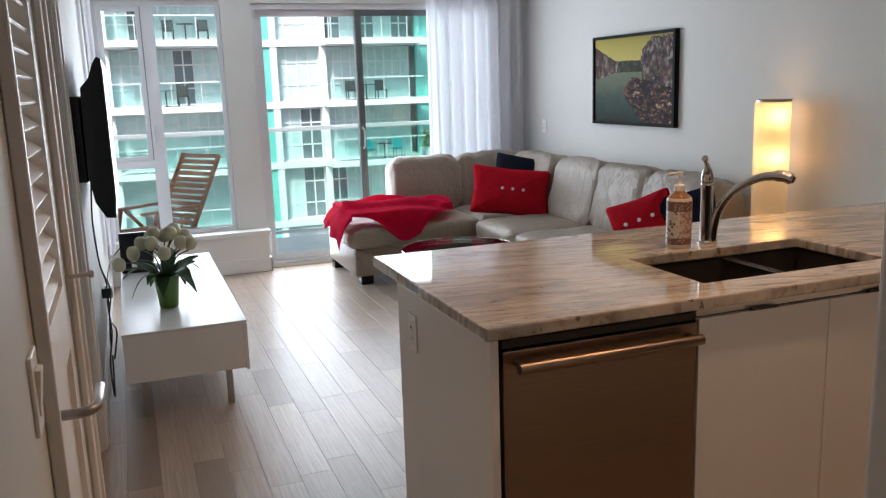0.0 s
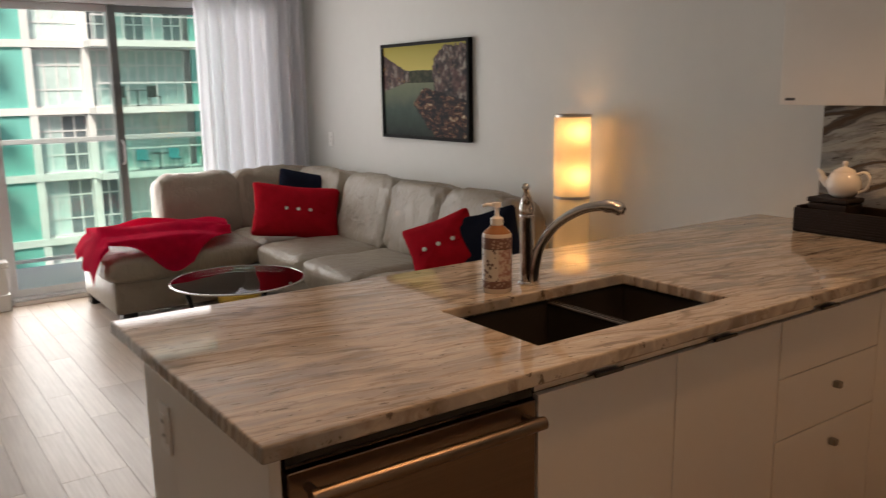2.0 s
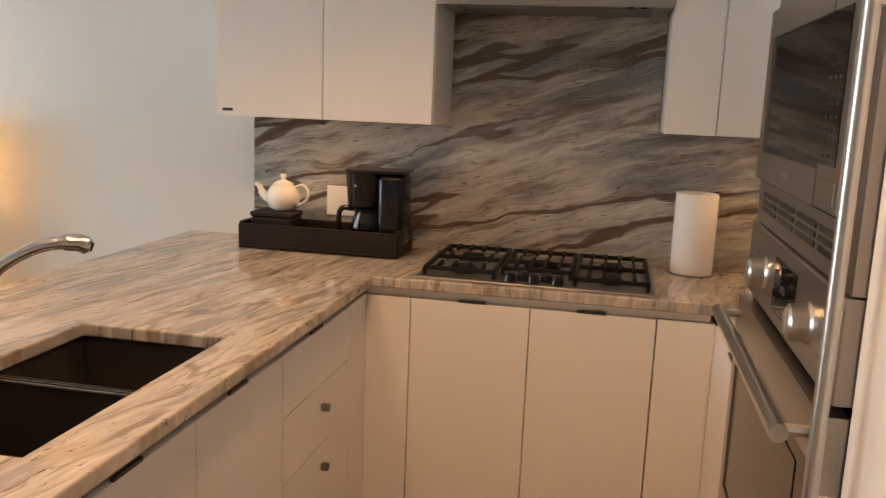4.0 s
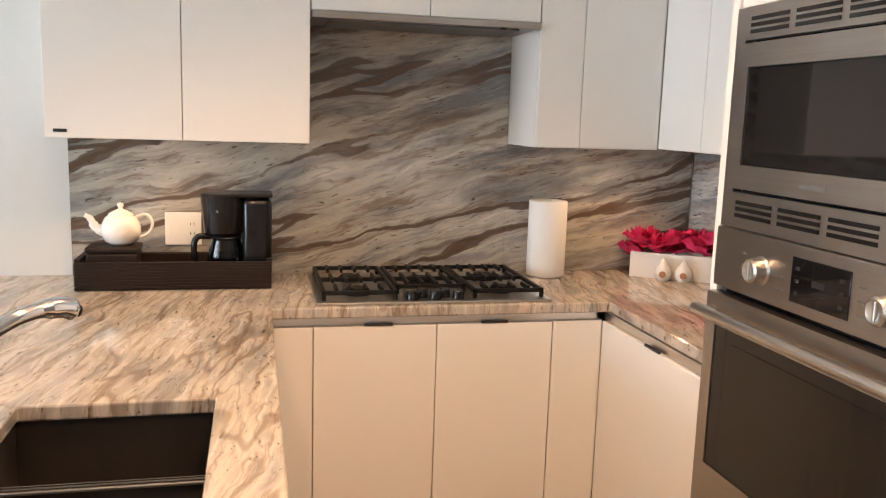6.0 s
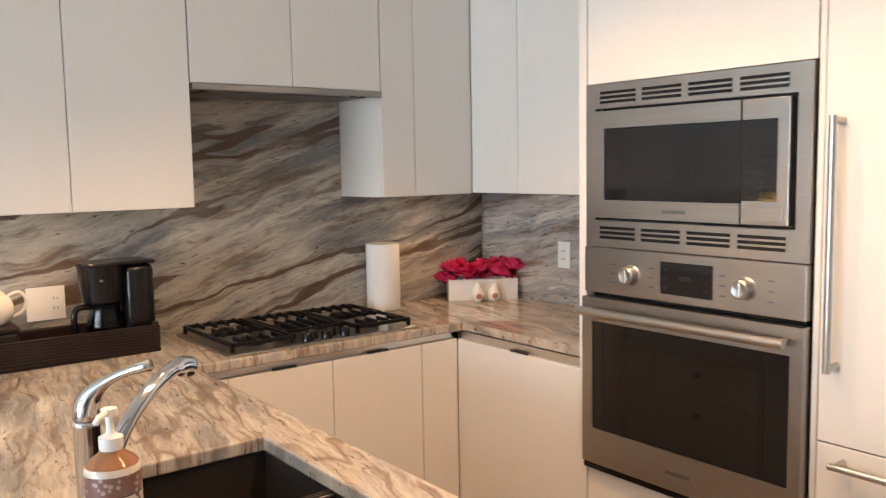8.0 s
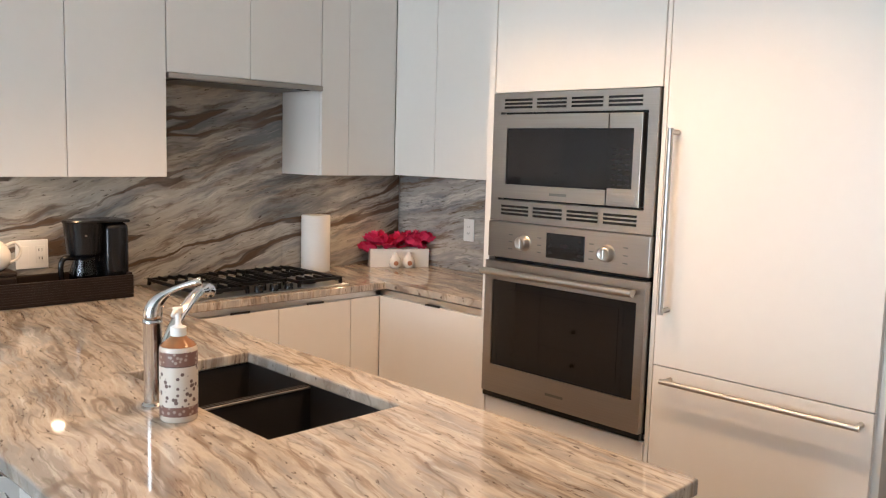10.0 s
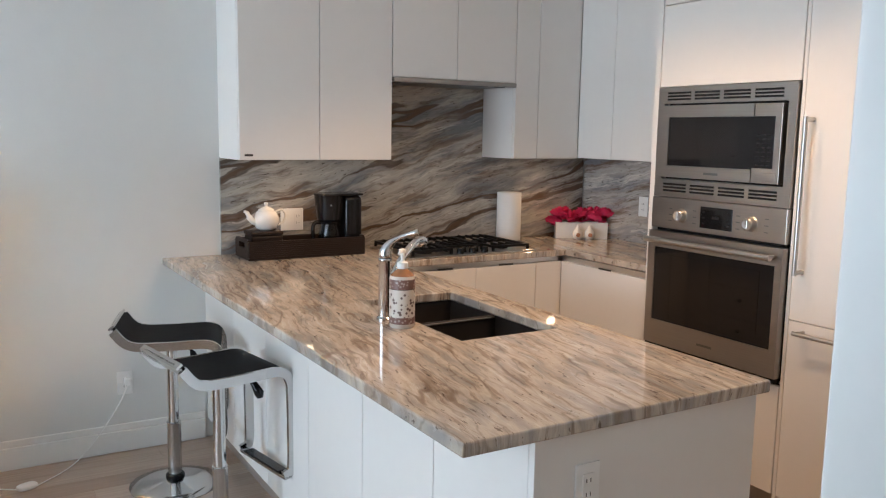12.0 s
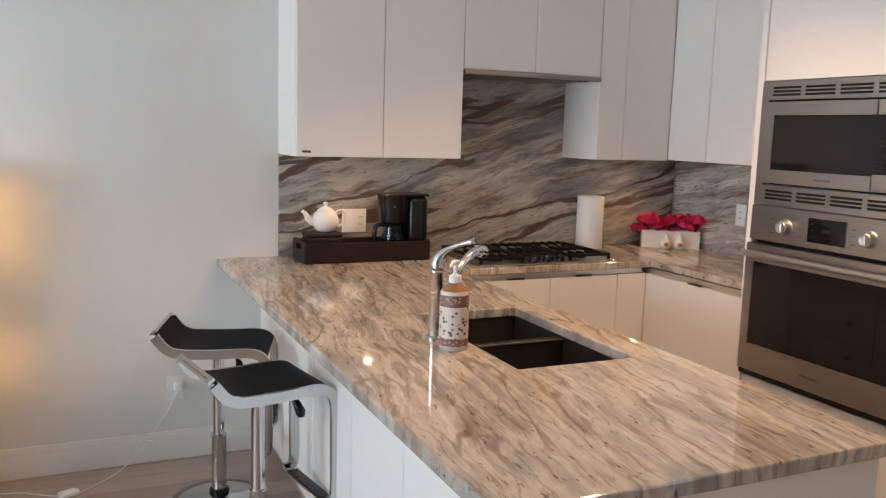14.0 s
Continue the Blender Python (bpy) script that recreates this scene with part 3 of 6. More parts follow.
wall_cabinet("wall_cabinet", "tall white lacquered wall cabinet with two flat doors", 3.30, 1.704, WX - 0.001, 2.50, 1.44, "-x", [1.704, 2.098, 2.50])
wall_cabinet("wall_cabinet", "short white lacquered wall cabinet above the range hood", 3.30, 0.936, WX - 0.001, 1.702, 1.862, "-x", [0.936, 1.317, 1.702])
wall_cabinet("wall_cabinet", "tall white lacquered wall cabinet in the kitchen corner", 3.30, 0.4755, WX - 0.001, 0.934, 1.446, "-x", [0.4755, 0.774, 0.934])
wall_cabinet("wall_cabinet", "white lacquered wall cabinet beside the oven tower", 2.402, 0.131, 3.299, 0.475, 1.45, "+y", [2.402, 3.009, 3.299])
solid("cabinet_badge", box(3.297, 2.435, 1.458, 3.2998, 2.475, 1.468, 0.001), M_DARKSTEEL, "tiny dark metal badge on cabinet door", "badge")
hood = thing("range_hood", (3.45, 1.32, 1.83), "slim stainless range hood under the wall cabinet", "range hood")
part("body", box(3.31, 0.94, 1.843, 3.60, 1.698, 1.860), M_STEEL, hood)
part("front_rail", box(3.285, 0.938, 1.838, 3.309, 1.70, 1.861, 0.002), M_STEEL, hood)
part("filter", box(3.33, 1.0, 1.836, 3.58, 1.64, 1.842, 0.001), M_GREYFRAME, hood, "grey mesh filter")
for hx in (1.02, 1.06):
    part("button", box(3.28, hx, 1.833, 3.295, hx + 0.02, 1.837), M_BLACK, hood)

# ---- gas cooktop ----
ck = thing("gas_cooktop", (3.30, 1.31, TOP), "stainless gas cooktop with black cast iron grates", "cooktop")
part("plate", box(3.085, 0.925, TOP + 0.0005, 3.575, 1.695, TOP + 0.009, 0.003), M_STEEL_V, ck)
for y0, y1 in ((0.945, 1.185), (1.192, 1.428), (1.435, 1.675)):
    g = bmesh.new()
    x0g = 3.115 if y0 != 1.192 else 3.20
    for yy in (y0, y1 - 0.012):
        box(x0g, yy, TOP + 0.026, 3.555, yy + 0.012, TOP + 0.04, 0.002, bm=g)
    for xx in (x0g, 3.33, 3.543):
        box(xx, y0, TOP + 0.026, xx + 0.012, y1, TOP + 0.04, 0.002, bm=g)
    for k in range(1, 5):
        yy = y0 + (y1 - y0) * k / 5
        box(x0g + 0.012, yy - 0.005, TOP + 0.03, x0g + 0.09, yy + 0.005, TOP + 0.046, 0.002, bm=g)
        box(3.285, yy - 0.005, TOP + 0.03, 3.39, yy + 0.005, TOP + 0.046, 0.002, bm=g)
        box(3.47, yy - 0.005, TOP + 0.03, 3.545, yy + 0.005, TOP + 0.046, 0.002, bm=g)
    for xx in (x0g, 3.543):
        for yy in (y0, y1 - 0.012):
            box(xx, yy, TOP + 0.009, xx + 0.012, yy + 0.012, TOP + 0.028, bm=g)
    part("grate", g, M_IRON, ck, "black cast iron grate")
for bx, by, br in ((3.22, 1.065, 0.038), (3.44, 1.065, 0.045), (3.38, 1.31, 0.055), (3.22, 1.555, 0.045), (3.44, 1.555, 0.038)):
    part("burner", lathe([(0, 0.02), (br * 0.8, 0.02), (br * 0.85, 0.012), (br, 0.012), (br * 1.1, 0.0), (0, 0)], (bx, by, TOP + 0.0092), 18), M_IRON, ck, "", "auto")
for k in range(5):
    part("knob", lathe([(0, 0.028), (0.015, 0.028), (0.018, 0.024), (0.02, 0.0), (0, 0)], (3.12 + (k % 2) * 0.035, 1.235 + k * 0.038, TOP + 0.0092), 16), M_BLACK, ck, "black control knob", "auto")

# ---- oven tower and fridge ----
TF = 0.765
tw = thing("oven_tower", (1.99, 0.45, 0), "tall white lacquered cabinet holding microwave and wall oven", "cabinet")
part("side_panel", box(2.367, 0.131, 0.0, 2.398, TF + 0.005, CEIL - 0.004, 0.001), M_CAB, tw)
part("side_panel", box(1.592, 0.131, 0.0, 1.608, TF - 0.004, CEIL - 0.004, 0.001), M_CAB, tw)
part("back", box(1.61, 0.131, 0.1, 2.365, 0.15, CEIL - 0.01), M_DARKGAP, tw)
part("upper_door", box(1.611, TF - 0.02, 1.813, 2.365, TF, 2.182, 0.0015), M_CAB, tw)
part("upper_door", box(1.611, TF - 0.02, 2.186, 2.365, TF, CEIL - 0.006, 0.0015), M_CAB, tw)
part("drawer_front", box(1.611, TF - 0.02, 0.10, 2.365, TF, 0.565, 0.0015), M_CAB, tw)
part("shelf", box(1.61, 0.152, 0.568, 2.365, TF - 0.03, 0.574), M_CAB, tw)


def vents(x0, x1, z0, z1, parent, y):
    """Four groups of three dark louvre slots."""
    w = (x1 - x0) / 4
    for k in range(4):
        b = bmesh.new()
        for s in range(3):
            zz = z0 + (z1 - z0) * (s + 0.15) / 3
            box(x0 + k * w + 0.012, y - 0.002, zz, x0 + (k + 1) * w - 0.012, y + 0.002, zz + (z1 - z0) * 0.2, bm=b)
        part("vent", b, M_BLACK, parent, "dark ventilation slots")


mw = thing("microwave_oven", (1.99, 0.5, 1.305), "built-in stainless microwave with a vented trim frame", "microwave")
fy = TF + 0.012
part("body", box(1.65, 0.25, 1.39, 2.31, fy - 0.02, 1.735), M_BLACK, mw)
trim = upright(1.614, 2.361, TF - 0.01, fy, 1.305, 1.809, [(1.652, 2.322, 1.388, 1.735)], "x")
trim = part("trim_frame", trim, M_STEEL, mw)
vents(1.665, 2.315, 1.747, 1.79, trim, fy)
vents(1.665, 2.315, 1.328, 1.373, trim, fy)
part("door", upright(1.80, 2.312, fy - 0.02, fy + 0.02, 1.398, 1.725, [(1.79, 2.27, 1.452, 1.672)], "x"), M_STEEL, mw)
part("window", box(1.8003, fy - 0.01, 1.453, 2.269, fy + 0.016, 1.671), M_BLACKGLASS, mw, "dark glass door window")
part("control_panel", box(1.662, fy - 0.02, 1.398, 1.797, fy + 0.019, 1.725, 0.002), M_STEEL, mw)
part("keypad", box(1.694, fy + 0.017, 1.46, 1.797, fy + 0.0205, 1.672, 0.0005), M_BLACKGLASS, mw, "black glass keypad")
kp = bmesh.new()
for r_ in range(8):
    for c_ in range(3):
        box(1.705 + c_ * 0.028, fy + 0.0205, 1.47 + r_ * 0.018, 1.722 + c_ * 0.028, fy + 0.021, 1.475 + r_ * 0.018, bm=kp)
M_MARK = surf("grey_marks", (0.02, 0.02, 0.022), 0.4, vary=0.05, shine=0.2)
tagged(part("key_print", kp, M_MARK, mw, "faint grey key printing"), kind="stuff")
part("open_button", box(1.676, fy + 0.018, 1.408, 1.775, fy + 0.022, 1.442, 0.002), M_STEEL, mw)
part("maker_mark", box(1.97, fy + 0.02, 1.418, 2.05, fy + 0.0206, 1.428), M_GREYFRAME, mw)

ov = thing("wall_oven", (1.99, 0.5, 0.575), "stainless built-in wall oven with bar handle and dark glass", "oven")
part("body", box(1.63, 0.2, 0.58, 2.35, TF - 0.012, 1.30), M_BLACK, ov)
cp = part("control_panel", box(1.614, TF - 0.01, 1.158, 2.361, fy + 0.008, 1.302, 0.003), M_STEEL, ov)
disp = part("display", box(1.885, fy + 0.006, 1.182, 2.062, fy + 0.0105, 1.277, 0.001), M_BLACKGLASS, ov, "black glass clock display")
for r_ in range(3):
    for xx in (1.90, 2.035):
        part("display_mark", box(xx, fy + 0.0105, 1.198 + r_ * 0.026, xx + 0.014, fy + 0.011, 1.206 + r_ * 0.026), M_MARK, disp)
part("display_digits", box(1.955, fy + 0.0105, 1.225, 1.995, fy + 0.011, 1.238), M_MARK, disp)
for kx in (1.785, 2.172):
    kb = moved(lathe([(0.0, 0.026), (0.022, 0.032), (0.027, 0.028), (0.029, 0.004), (0.033, 0.0), (0, 0)], (0, 0, 0), 24), pose(kx, fy + 0.008, 1.225, -90, 0, 0))
    ko = part("knob", kb, M_STEEL_V, ov, "round steel knob", "auto")
    part("grip", box(kx - 0.004, fy + 0.03, 1.205, kx + 0.004, fy + 0.042, 1.245, 0.003), M_STEEL_V, ko)
    for r_ in range(3):
        for sx in (-0.085, 0.06):
            part("dial_mark", box(kx + sx, fy + 0.0082, 1.195 + r_ * 0.028, kx + sx + 0.02, fy + 0.0088, 1.199 + r_ * 0.028), M_GREYFRAME, ov)
od = part("door", upright(1.614, 2.361, TF - 0.005, fy + 0.02, 0.60, 1.143, [(1.648, 2.318, 0.716, 1.067)], "x"), M_STEEL, ov)
part("glass", box(1.649, fy - 0.01, 0.717, 2.317, fy + 0.017, 1.066), M_BLACKGLASS, od, "dark oven glass")
part("window", box(1.72, fy + 0.016, 0.765, 2.246, fy + 0.0185, 1.035), M_OVENGLASS, od, "brown oven window")
part("lower_trim", box(1.614, TF - 0.005, 0.577, 2.361, fy + 0.012, 0.597, 0.001), M_BLACK, ov)
h = tube([(1.64, fy + 0.062, 1.104), (2.345, fy + 0.062, 1.104)], 0.0135, 14)
for hx in (1.66, 2.325):
    tube([(hx, fy + 0.062, 1.104), (hx, fy + 0.018, 1.104)], 0.009, 8, bm=h)
part("handle", h, M_STEEL_V, od, "", "auto")
part("maker_mark", box(1.945, fy + 0.02, 0.648, 2.03, fy + 0.0206, 0.658), M_GREYFRAME, od)

fr = thing("panelled_fridge", (1.21, 0.45, 0), "tall fridge behind white lacquered panels with steel bars", "fridge")
part("body", box(0.8615, 0.131, 0.02, 1.588, TF - 0.022, CEIL - 0.004), M_CAB, fr)
ud = part("door", box(0.864, TF - 0.02, 0.857, 1.587, TF, CEIL - 0.006, 0.0015), M_CAB, fr)
ld = part("freezer_drawer", box(0.864, TF - 0.02, 0.10, 1.587, TF, 0.853, 0.0015), M_CAB, fr)
part("side_panel", box(0.842, 0.131, 0.0, 0.861, TF - 0.022, CEIL - 0.004, 0.001), M_CAB, fr)


def bar_handle(p, q, out, parent):
    p, q, out = Vector(p), Vector(q), Vector(out)
    way = (q - p).normalized()
    b = tube([p + out, q + out], 0.0095, 12)
    for e in (p + way * 0.012, q - way * 0.012):
        tube([e, e + out], 0.009, 8, bm=b)
    part("handle", b, M_STEEL_V, parent, "brushed steel bar handle", "auto")


bar_handle((1.543, TF, 1.045), (1.543, TF, 1.67), (0, 0.05, 0), ud)
bar_handle((0.885, TF, 0.815), (1.53, TF, 0.815), (0, 0.05, 0), ld)

# ---- window wall ----


def sash(name, x0, x1, z0, z1, y, w, depth, frame_mat, glass_mat, parent, label=""):
    """A glazed leaf: a frame with its pane."""
    f = part(name, upright(x0, x1, y - depth / 2, y + depth / 2, z0, z1, [(x0 + w, x1 - w, z0 + w, z1 - w)], "x"), frame_mat, parent, label)
    g = part("pane", box(x0 + w - 0.004, y - 0.004, z0 + w - 0.004, x1 - w + 0.004, y + 0.004, z1 - w + 0.004), glass_mat, f, "clear glass pane")
    g.visible_shadow = False
    return f


WY = NY + 0.09
w1 = thing("window_1", (0.43, WY, 0.36), "white vinyl window with a casement, a low light and a tall pane", "window", kind="structure")
part("window_frame", upright(-0.058, 0.913, WY - 0.045, WY + 0.045, 0.362, 2.238, [(-0.02, 0.30, 0.40, 0.925), (-0.02, 0.30, 0.985, 2.20), (0.40, 0.885, 0.39, 2.205)], "x"), M_VINYL, w1)
sash("casement", -0.018, 0.298, 0.987, 2.198, WY - 0.01, 0.034, 0.05, M_VINYL, M_GLASS, w1, "white opening casement")
part("gasket", box(0.2985, WY - 0.047, 0.99, 0.3035, WY - 0.034, 2.195), M_GREYFRAME, w1, "dark rubber seal")
g = part("pane", box(-0.02, WY - 0.004, 0.40, 0.30, WY + 0.004, 0.925), M_GLASS, w1)
g.visible_shadow = False
g = part("pane", box(0.40, WY - 0.004, 0.39, 0.885, WY + 0.004, 2.205), M_GLASS, w1)
g.visible_shadow = False
part("latch", box(0.312, WY - 0.075, 1.13, 0.332, WY - 0.047, 1.26, 0.008), M_VINYL, w1, "white window latch")
solid("window_sill", box(-0.118, NY - 0.13, 0.315, 1.175, NY + 0.06, 0.358, 0.006), M_TRIM, "white painted window ledge", "sill", "structure")
curb = box(-0.118, NY - 0.10, 0.0, 1.155, NY - 0.001, 0.313)
box(-0.117, NY - 0.116, 0.0, 1.171, NY - 0.098, 0.12, 0.004, bm=curb)
box(1.155, NY - 0.116, 0.0, 1.171, NY - 0.001, 0.12, 0.004, bm=curb)
solid("window_curb", curb, M_TRIM, "low white boxed wall under the window", "wall", "structure")

d1 = thing("door_1", (2.2, WY, 0.0), "sliding glass balcony door in white and grey frames", "door", kind="structure")
part("door_frame", upright(1.162, 3.298, WY - 0.06, WY + 0.06, 0.002, 2.218, [(1.20, 3.26, 0.045, 2.175)], "x"), M_VINYL, d1)
part("track", box(1.20, WY - 0.10, 0.0, 3.26, WY + 0.05, 0.03, 0.003), M_ALU, d1, "aluminium floor track")
sash("fixed_leaf", 1.20, 2.10, 0.048, 2.172, WY + 0.025, 0.05, 0.04, M_VINYL, M_GLASS, d1, "white framed glass leaf")
sl = sash("sliding_leaf", 2.05, 2.98, 0.05, 2.17, WY - 0.022, 0.05, 0.036, M_GREYFRAME, M_GLASS_GREEN, d1, "dark grey framed sliding leaf")
hd = tube(curve_points([(2.072, WY - 0.04, 0.985), (2.072, WY - 0.085, 1.01), (2.072, WY - 0.09, 1.075), (2.072, WY - 0.085, 1.14), (2.072, WY - 0.04, 1.165)], 5), 0.009, 10)
part("handle", hd, M_VINYL, sl, "white D-shaped pull handle", True)


tw_ = thing("window_2", (2.2, WY, 2.31), "narrow fixed transom window above the balcony door", "window", kind="structure")
part("window_frame", upright(1.202, 3.258, WY - 0.04, WY + 0.04, 2.312, 2.578, [(1.23, 2.05, 2.34, 2.55), (2.09, 3.23, 2.34, 2.55)], "x"), M_VINYL, tw_)
for tx0, tx1 in ((1.23, 2.05), (2.09, 3.23)):
    g = part("pane", box(tx0, WY - 0.004, 2.34, tx1, WY + 0.004, 2.55), M_GLASS, tw_)
    g.visible_shadow = False


def curtain(name, x0, x1, y, z0, z1, label, pleat=0.085, depth=0.035, along="x", seed=0):
    """A pleated hanging cloth."""
    b = bmesh.new()
    n, rows_ = int((x1 - x0) / 0.008), 14
    grid = []
    for i in range(n + 1):
        x = x0 + (x1 - x0) * i / n
        col = []
        for j in range(rows_ + 1):
            s = j / rows_
            ph = 2 * math.pi * x / pleat + 0.9 * noise.noise(Vector((x * 4, seed, 0)))
            d = depth * math.sin(ph) * (0.75 + 0.35 * noise.noise(Vector((x * 6, s * 2, seed))))
            p = (x, y + d, z1 + (z0 - z1) * s)
            col.append(b.verts.new(p if along == "x" else (y + d, x, p[2])))
        grid.append(col)
    for c0, c1 in zip(grid, grid[1:]):
        for j in range(rows_):
            b.faces.new((c0[j], c1[j], c1[j + 1], c0[j + 1]))
    return b


cu = thing("curtain", (3.1, NY - 0.07, 0.03), "white sheer pleated curtain gathered beside the balcony door", "curtain", "curtains")
part("cloth", curtain("c", 2.66, 3.60, NY - 0.085, 0.03, CEIL - 0.03, "", 0.115, 0.05), M_CURTAIN, cu, "", True)
part("rail", box(2.0, NY - 0.10, CEIL - 0.03, 3.6, NY - 0.06, CEIL - 0.005), M_VINYL, cu)
cu2 = thing("curtain", (-0.06, 6.6, 0.03), "white sheer curtain drawn aside along the wall", "curtain", "curtains")
part("cloth", curtain("c", 6.35, 7.02, -0.065, 0.40, CEIL - 0.03, "", 0.09, 0.026, "y", 3), M_CURTAIN, cu2, "", True)

# ---- balcony ----
solid("balcony_floor", box(-3, NY + 0.2, -0.2, 6.5, 8.95, -0.05), M_CONCRETE, "pale concrete balcony floor slab", "balcony", "structure")
rail = thing("balcony_railing", (1.5, 8.75, -0.05), "white metal balcony railing with clear glass panels", "railing")
RY = 8.75
part("top_rail", box(-3, RY - 0.025, 1.09, 6.5, RY + 0.025, 1.135, 0.006), M_VINYL, rail)
part("bottom_rail", box(-3, RY - 0.02, 0.03, 6.5, RY + 0.02, 0.06, 0.004), M_VINYL, rail)
for k in range(8):
    px = -2.6 + k * 1.265
    part("post", box(px - 0.022, RY - 0.022, -0.05, px + 0.022, RY + 0.022, 1.09, 0.004), M_VINYL, rail)
    if k < 7:
        g = part("pane", box(px + 0.03, RY - 0.004, 0.07, px + 1.235, RY + 0.004, 1.08), M_GLASS_GREEN, rail, "clear glass panel")
        g.visible_shadow = False

# reclining deck chair
dc = thing("deck_chair", (0.5, 8.05, -0.05), "slatted brown teak deck chair on the balcony", "chair")
BZ = 0.30


for yy in (7.80, 8.30):
    part("back_rail", tube([(0.42, yy, BZ - 0.02), (0.80, yy, BZ + 0.64)], 0.018, 8, flat=1.4), M_TEAK, dc)
    part("seat_rail", tube([(-0.1, yy, BZ + 0.02), (0.45, yy, BZ - 0.02)], 0.018, 8, flat=1.3), M_TEAK, dc)
    part("armrest", box(-0.08, yy - 0.03, 0.50, 0.52, yy + 0.03, 0.525, 0.006), M_TEAK, dc)
    part("front_leg", tube([(0.06, yy, 0.50), (-0.08, yy, -0.05)], 0.019, 8), M_TEAK, dc)
    part("rear_leg", tube([(0.10, yy, 0.50), (0.62, yy, -0.05)], 0.019, 8), M_TEAK, dc)
for k in range(13):
    s = 0.04 + 0.95 * k / 12
    m = pose(0.42 + 0.38 * s, 8.05, BZ - 0.02 + 0.66 * s, 0, -60, 0)
    part("back_slat", moved(box(-0.019, -0.25, -0.008, 0.019, 0.25, 0.008, 0.003), m), M_TEAK, dc)
for k in range(8):
    xx = -0.06 + k * 0.065
    part("seat_slat", box(xx, 7.80, BZ + 0.01, xx + 0.045, 8.30, BZ + 0.026, 0.003), M_TEAK, dc)

dc.rotation_euler = (0, 0, radians(35))

# ---- apartment tower across the street ----
tower = thing("apartment_building", (8, 42, -30), "white concrete apartment tower with glass balconies and teal panels", "building")
FY, ST = 41.0, 2.92
part("core", box(-30, FY + 1.6, -30, 46, FY + 14, 30), M_CONCRETE, tower)
shared = {}


def piece(name, key, make, material, parent, place, label=""):
    """A repeated piece: an object of its own on a shared mesh."""
    if key not in shared:
        mesh = bpy.data.meshes.new(name)
        bm = make()
        bm.to_mesh(mesh)
        bm.free()
        mesh.materials.append(material)
        shared[key] = mesh
    ob = new(name, shared[key])
    ob.parent = parent
    ob.matrix_parent_inverse = WORLD[parent].inverted()
    ob.location = place
    WORLD[ob] = Matrix.Translation(place)
    if label:
        ob["label"] = label
    return ob


def far_window(w, h_):
    b = bmesh.new()
    cols = 2 * max(2, round(w / 0.95))
    for k in range(cols + 1):
        x = w * k / cols
        box(x - 0.035, -0.05, 0, x + 0.035, 0.05, h_, bm=b)
    for z in (0.03, h_ * 0.30, h_ * 0.72, h_ - 0.03):
        box(0, -0.045, z - 0.035, w, 0.045, z + 0.035, bm=b)
    return b


def far_rail(w):
    b = bmesh.new()
    box(0, -0.03, 1.02, w, 0.03, 1.08, bm=b)
    for k in range(int(w / 1.3) + 1):
        box(k * 1.3, -0.02, 0, k * 1.3 + 0.04, 0.02, 1.02, bm=b)
    return b


rng = random.Random(4)
BAYS = [(-8.0, 4.2, 1), (-3.8, 3.4, 0), (-0.4, 5.8, 1), (5.5, 1.6, 2), (7.1, 2.4, 0), (9.5, 4.7, 1), (14.3, 1.7, 2), (16.1, 3.6, 0), (19.7, 4.2, 1), (23.9, 2.2, 2)]
M_FARRAIL = glassy("far_rail_glass", (0.86, 0.95, 0.94))
for s in range(-5, 5):
    z = 0.92 + s * ST
    part("floor_slab", box(-30, FY - 0.05, z - 0.32, 46, FY + 2.0, z), M_CONCRETE, tower)
    for x, w, kind in BAYS:
        out = 1.45 if kind == 1 else 0.0
        if kind == 1:
            part("balcony_slab", box(x - 0.1, FY - 1.5, z - 0.30, x + w + 0.1, FY - 0.052, z - 0.02), M_CONCRETE, tower)
            piece("balcony_railing", ("rail", w), lambda: far_rail(w), M_VINYL, tower, (x, FY - 1.42, z - 0.02))
            g = piece("balcony_glass", ("railglass", w), lambda: box(0, -0.01, 0.08, w, 0.01, 1.0), M_FARRAIL, tower, (x, FY - 1.42, z - 0.02))
        if kind == 2:
            piece("teal_panel", ("teal", w), lambda: box(0, -0.06, 0, w, 0.06, ST - 0.33), M_TEAL, tower, (x, FY + 0.12, z + 0.002), "teal glass spandrel panel")
            continue
        wn_ = piece("window", ("win", w), lambda: far_window(w - 0.3, ST - 0.36), M_VINYL, tower, (x + 0.15, FY + 0.5, z + 0.01))
        cols = max(2, round((w - 0.3) / 0.95))
        for k in range(cols):
            pw = (w - 0.3) / cols
            dark = rng.random() < 0.13
            key = ("pane", round(pw, 3), dark)
            piece("pane", key, lambda: box(0.02, -0.02, 0.02, pw - 0.02, 0.02, ST - 0.4), M_FARDARK if dark else M_FARGLASS, wn_, (x + 0.15 + k * pw, FY + 0.52, z + 0.02))
        part("pier", box(x - 0.16, FY - 0.02, z, x + 0.16, FY + 1.6, z + ST - 0.32), M_CONCRETE, tower)
M_CHAIRDARK = surf("dark_patio_plastic", (0.05, 0.055, 0.06), 0.5, vary=0.1)
M_CHAIRTEAL = surf("teal_patio_plastic", (0.04, 0.36, 0.42), 0.5, vary=0.1)


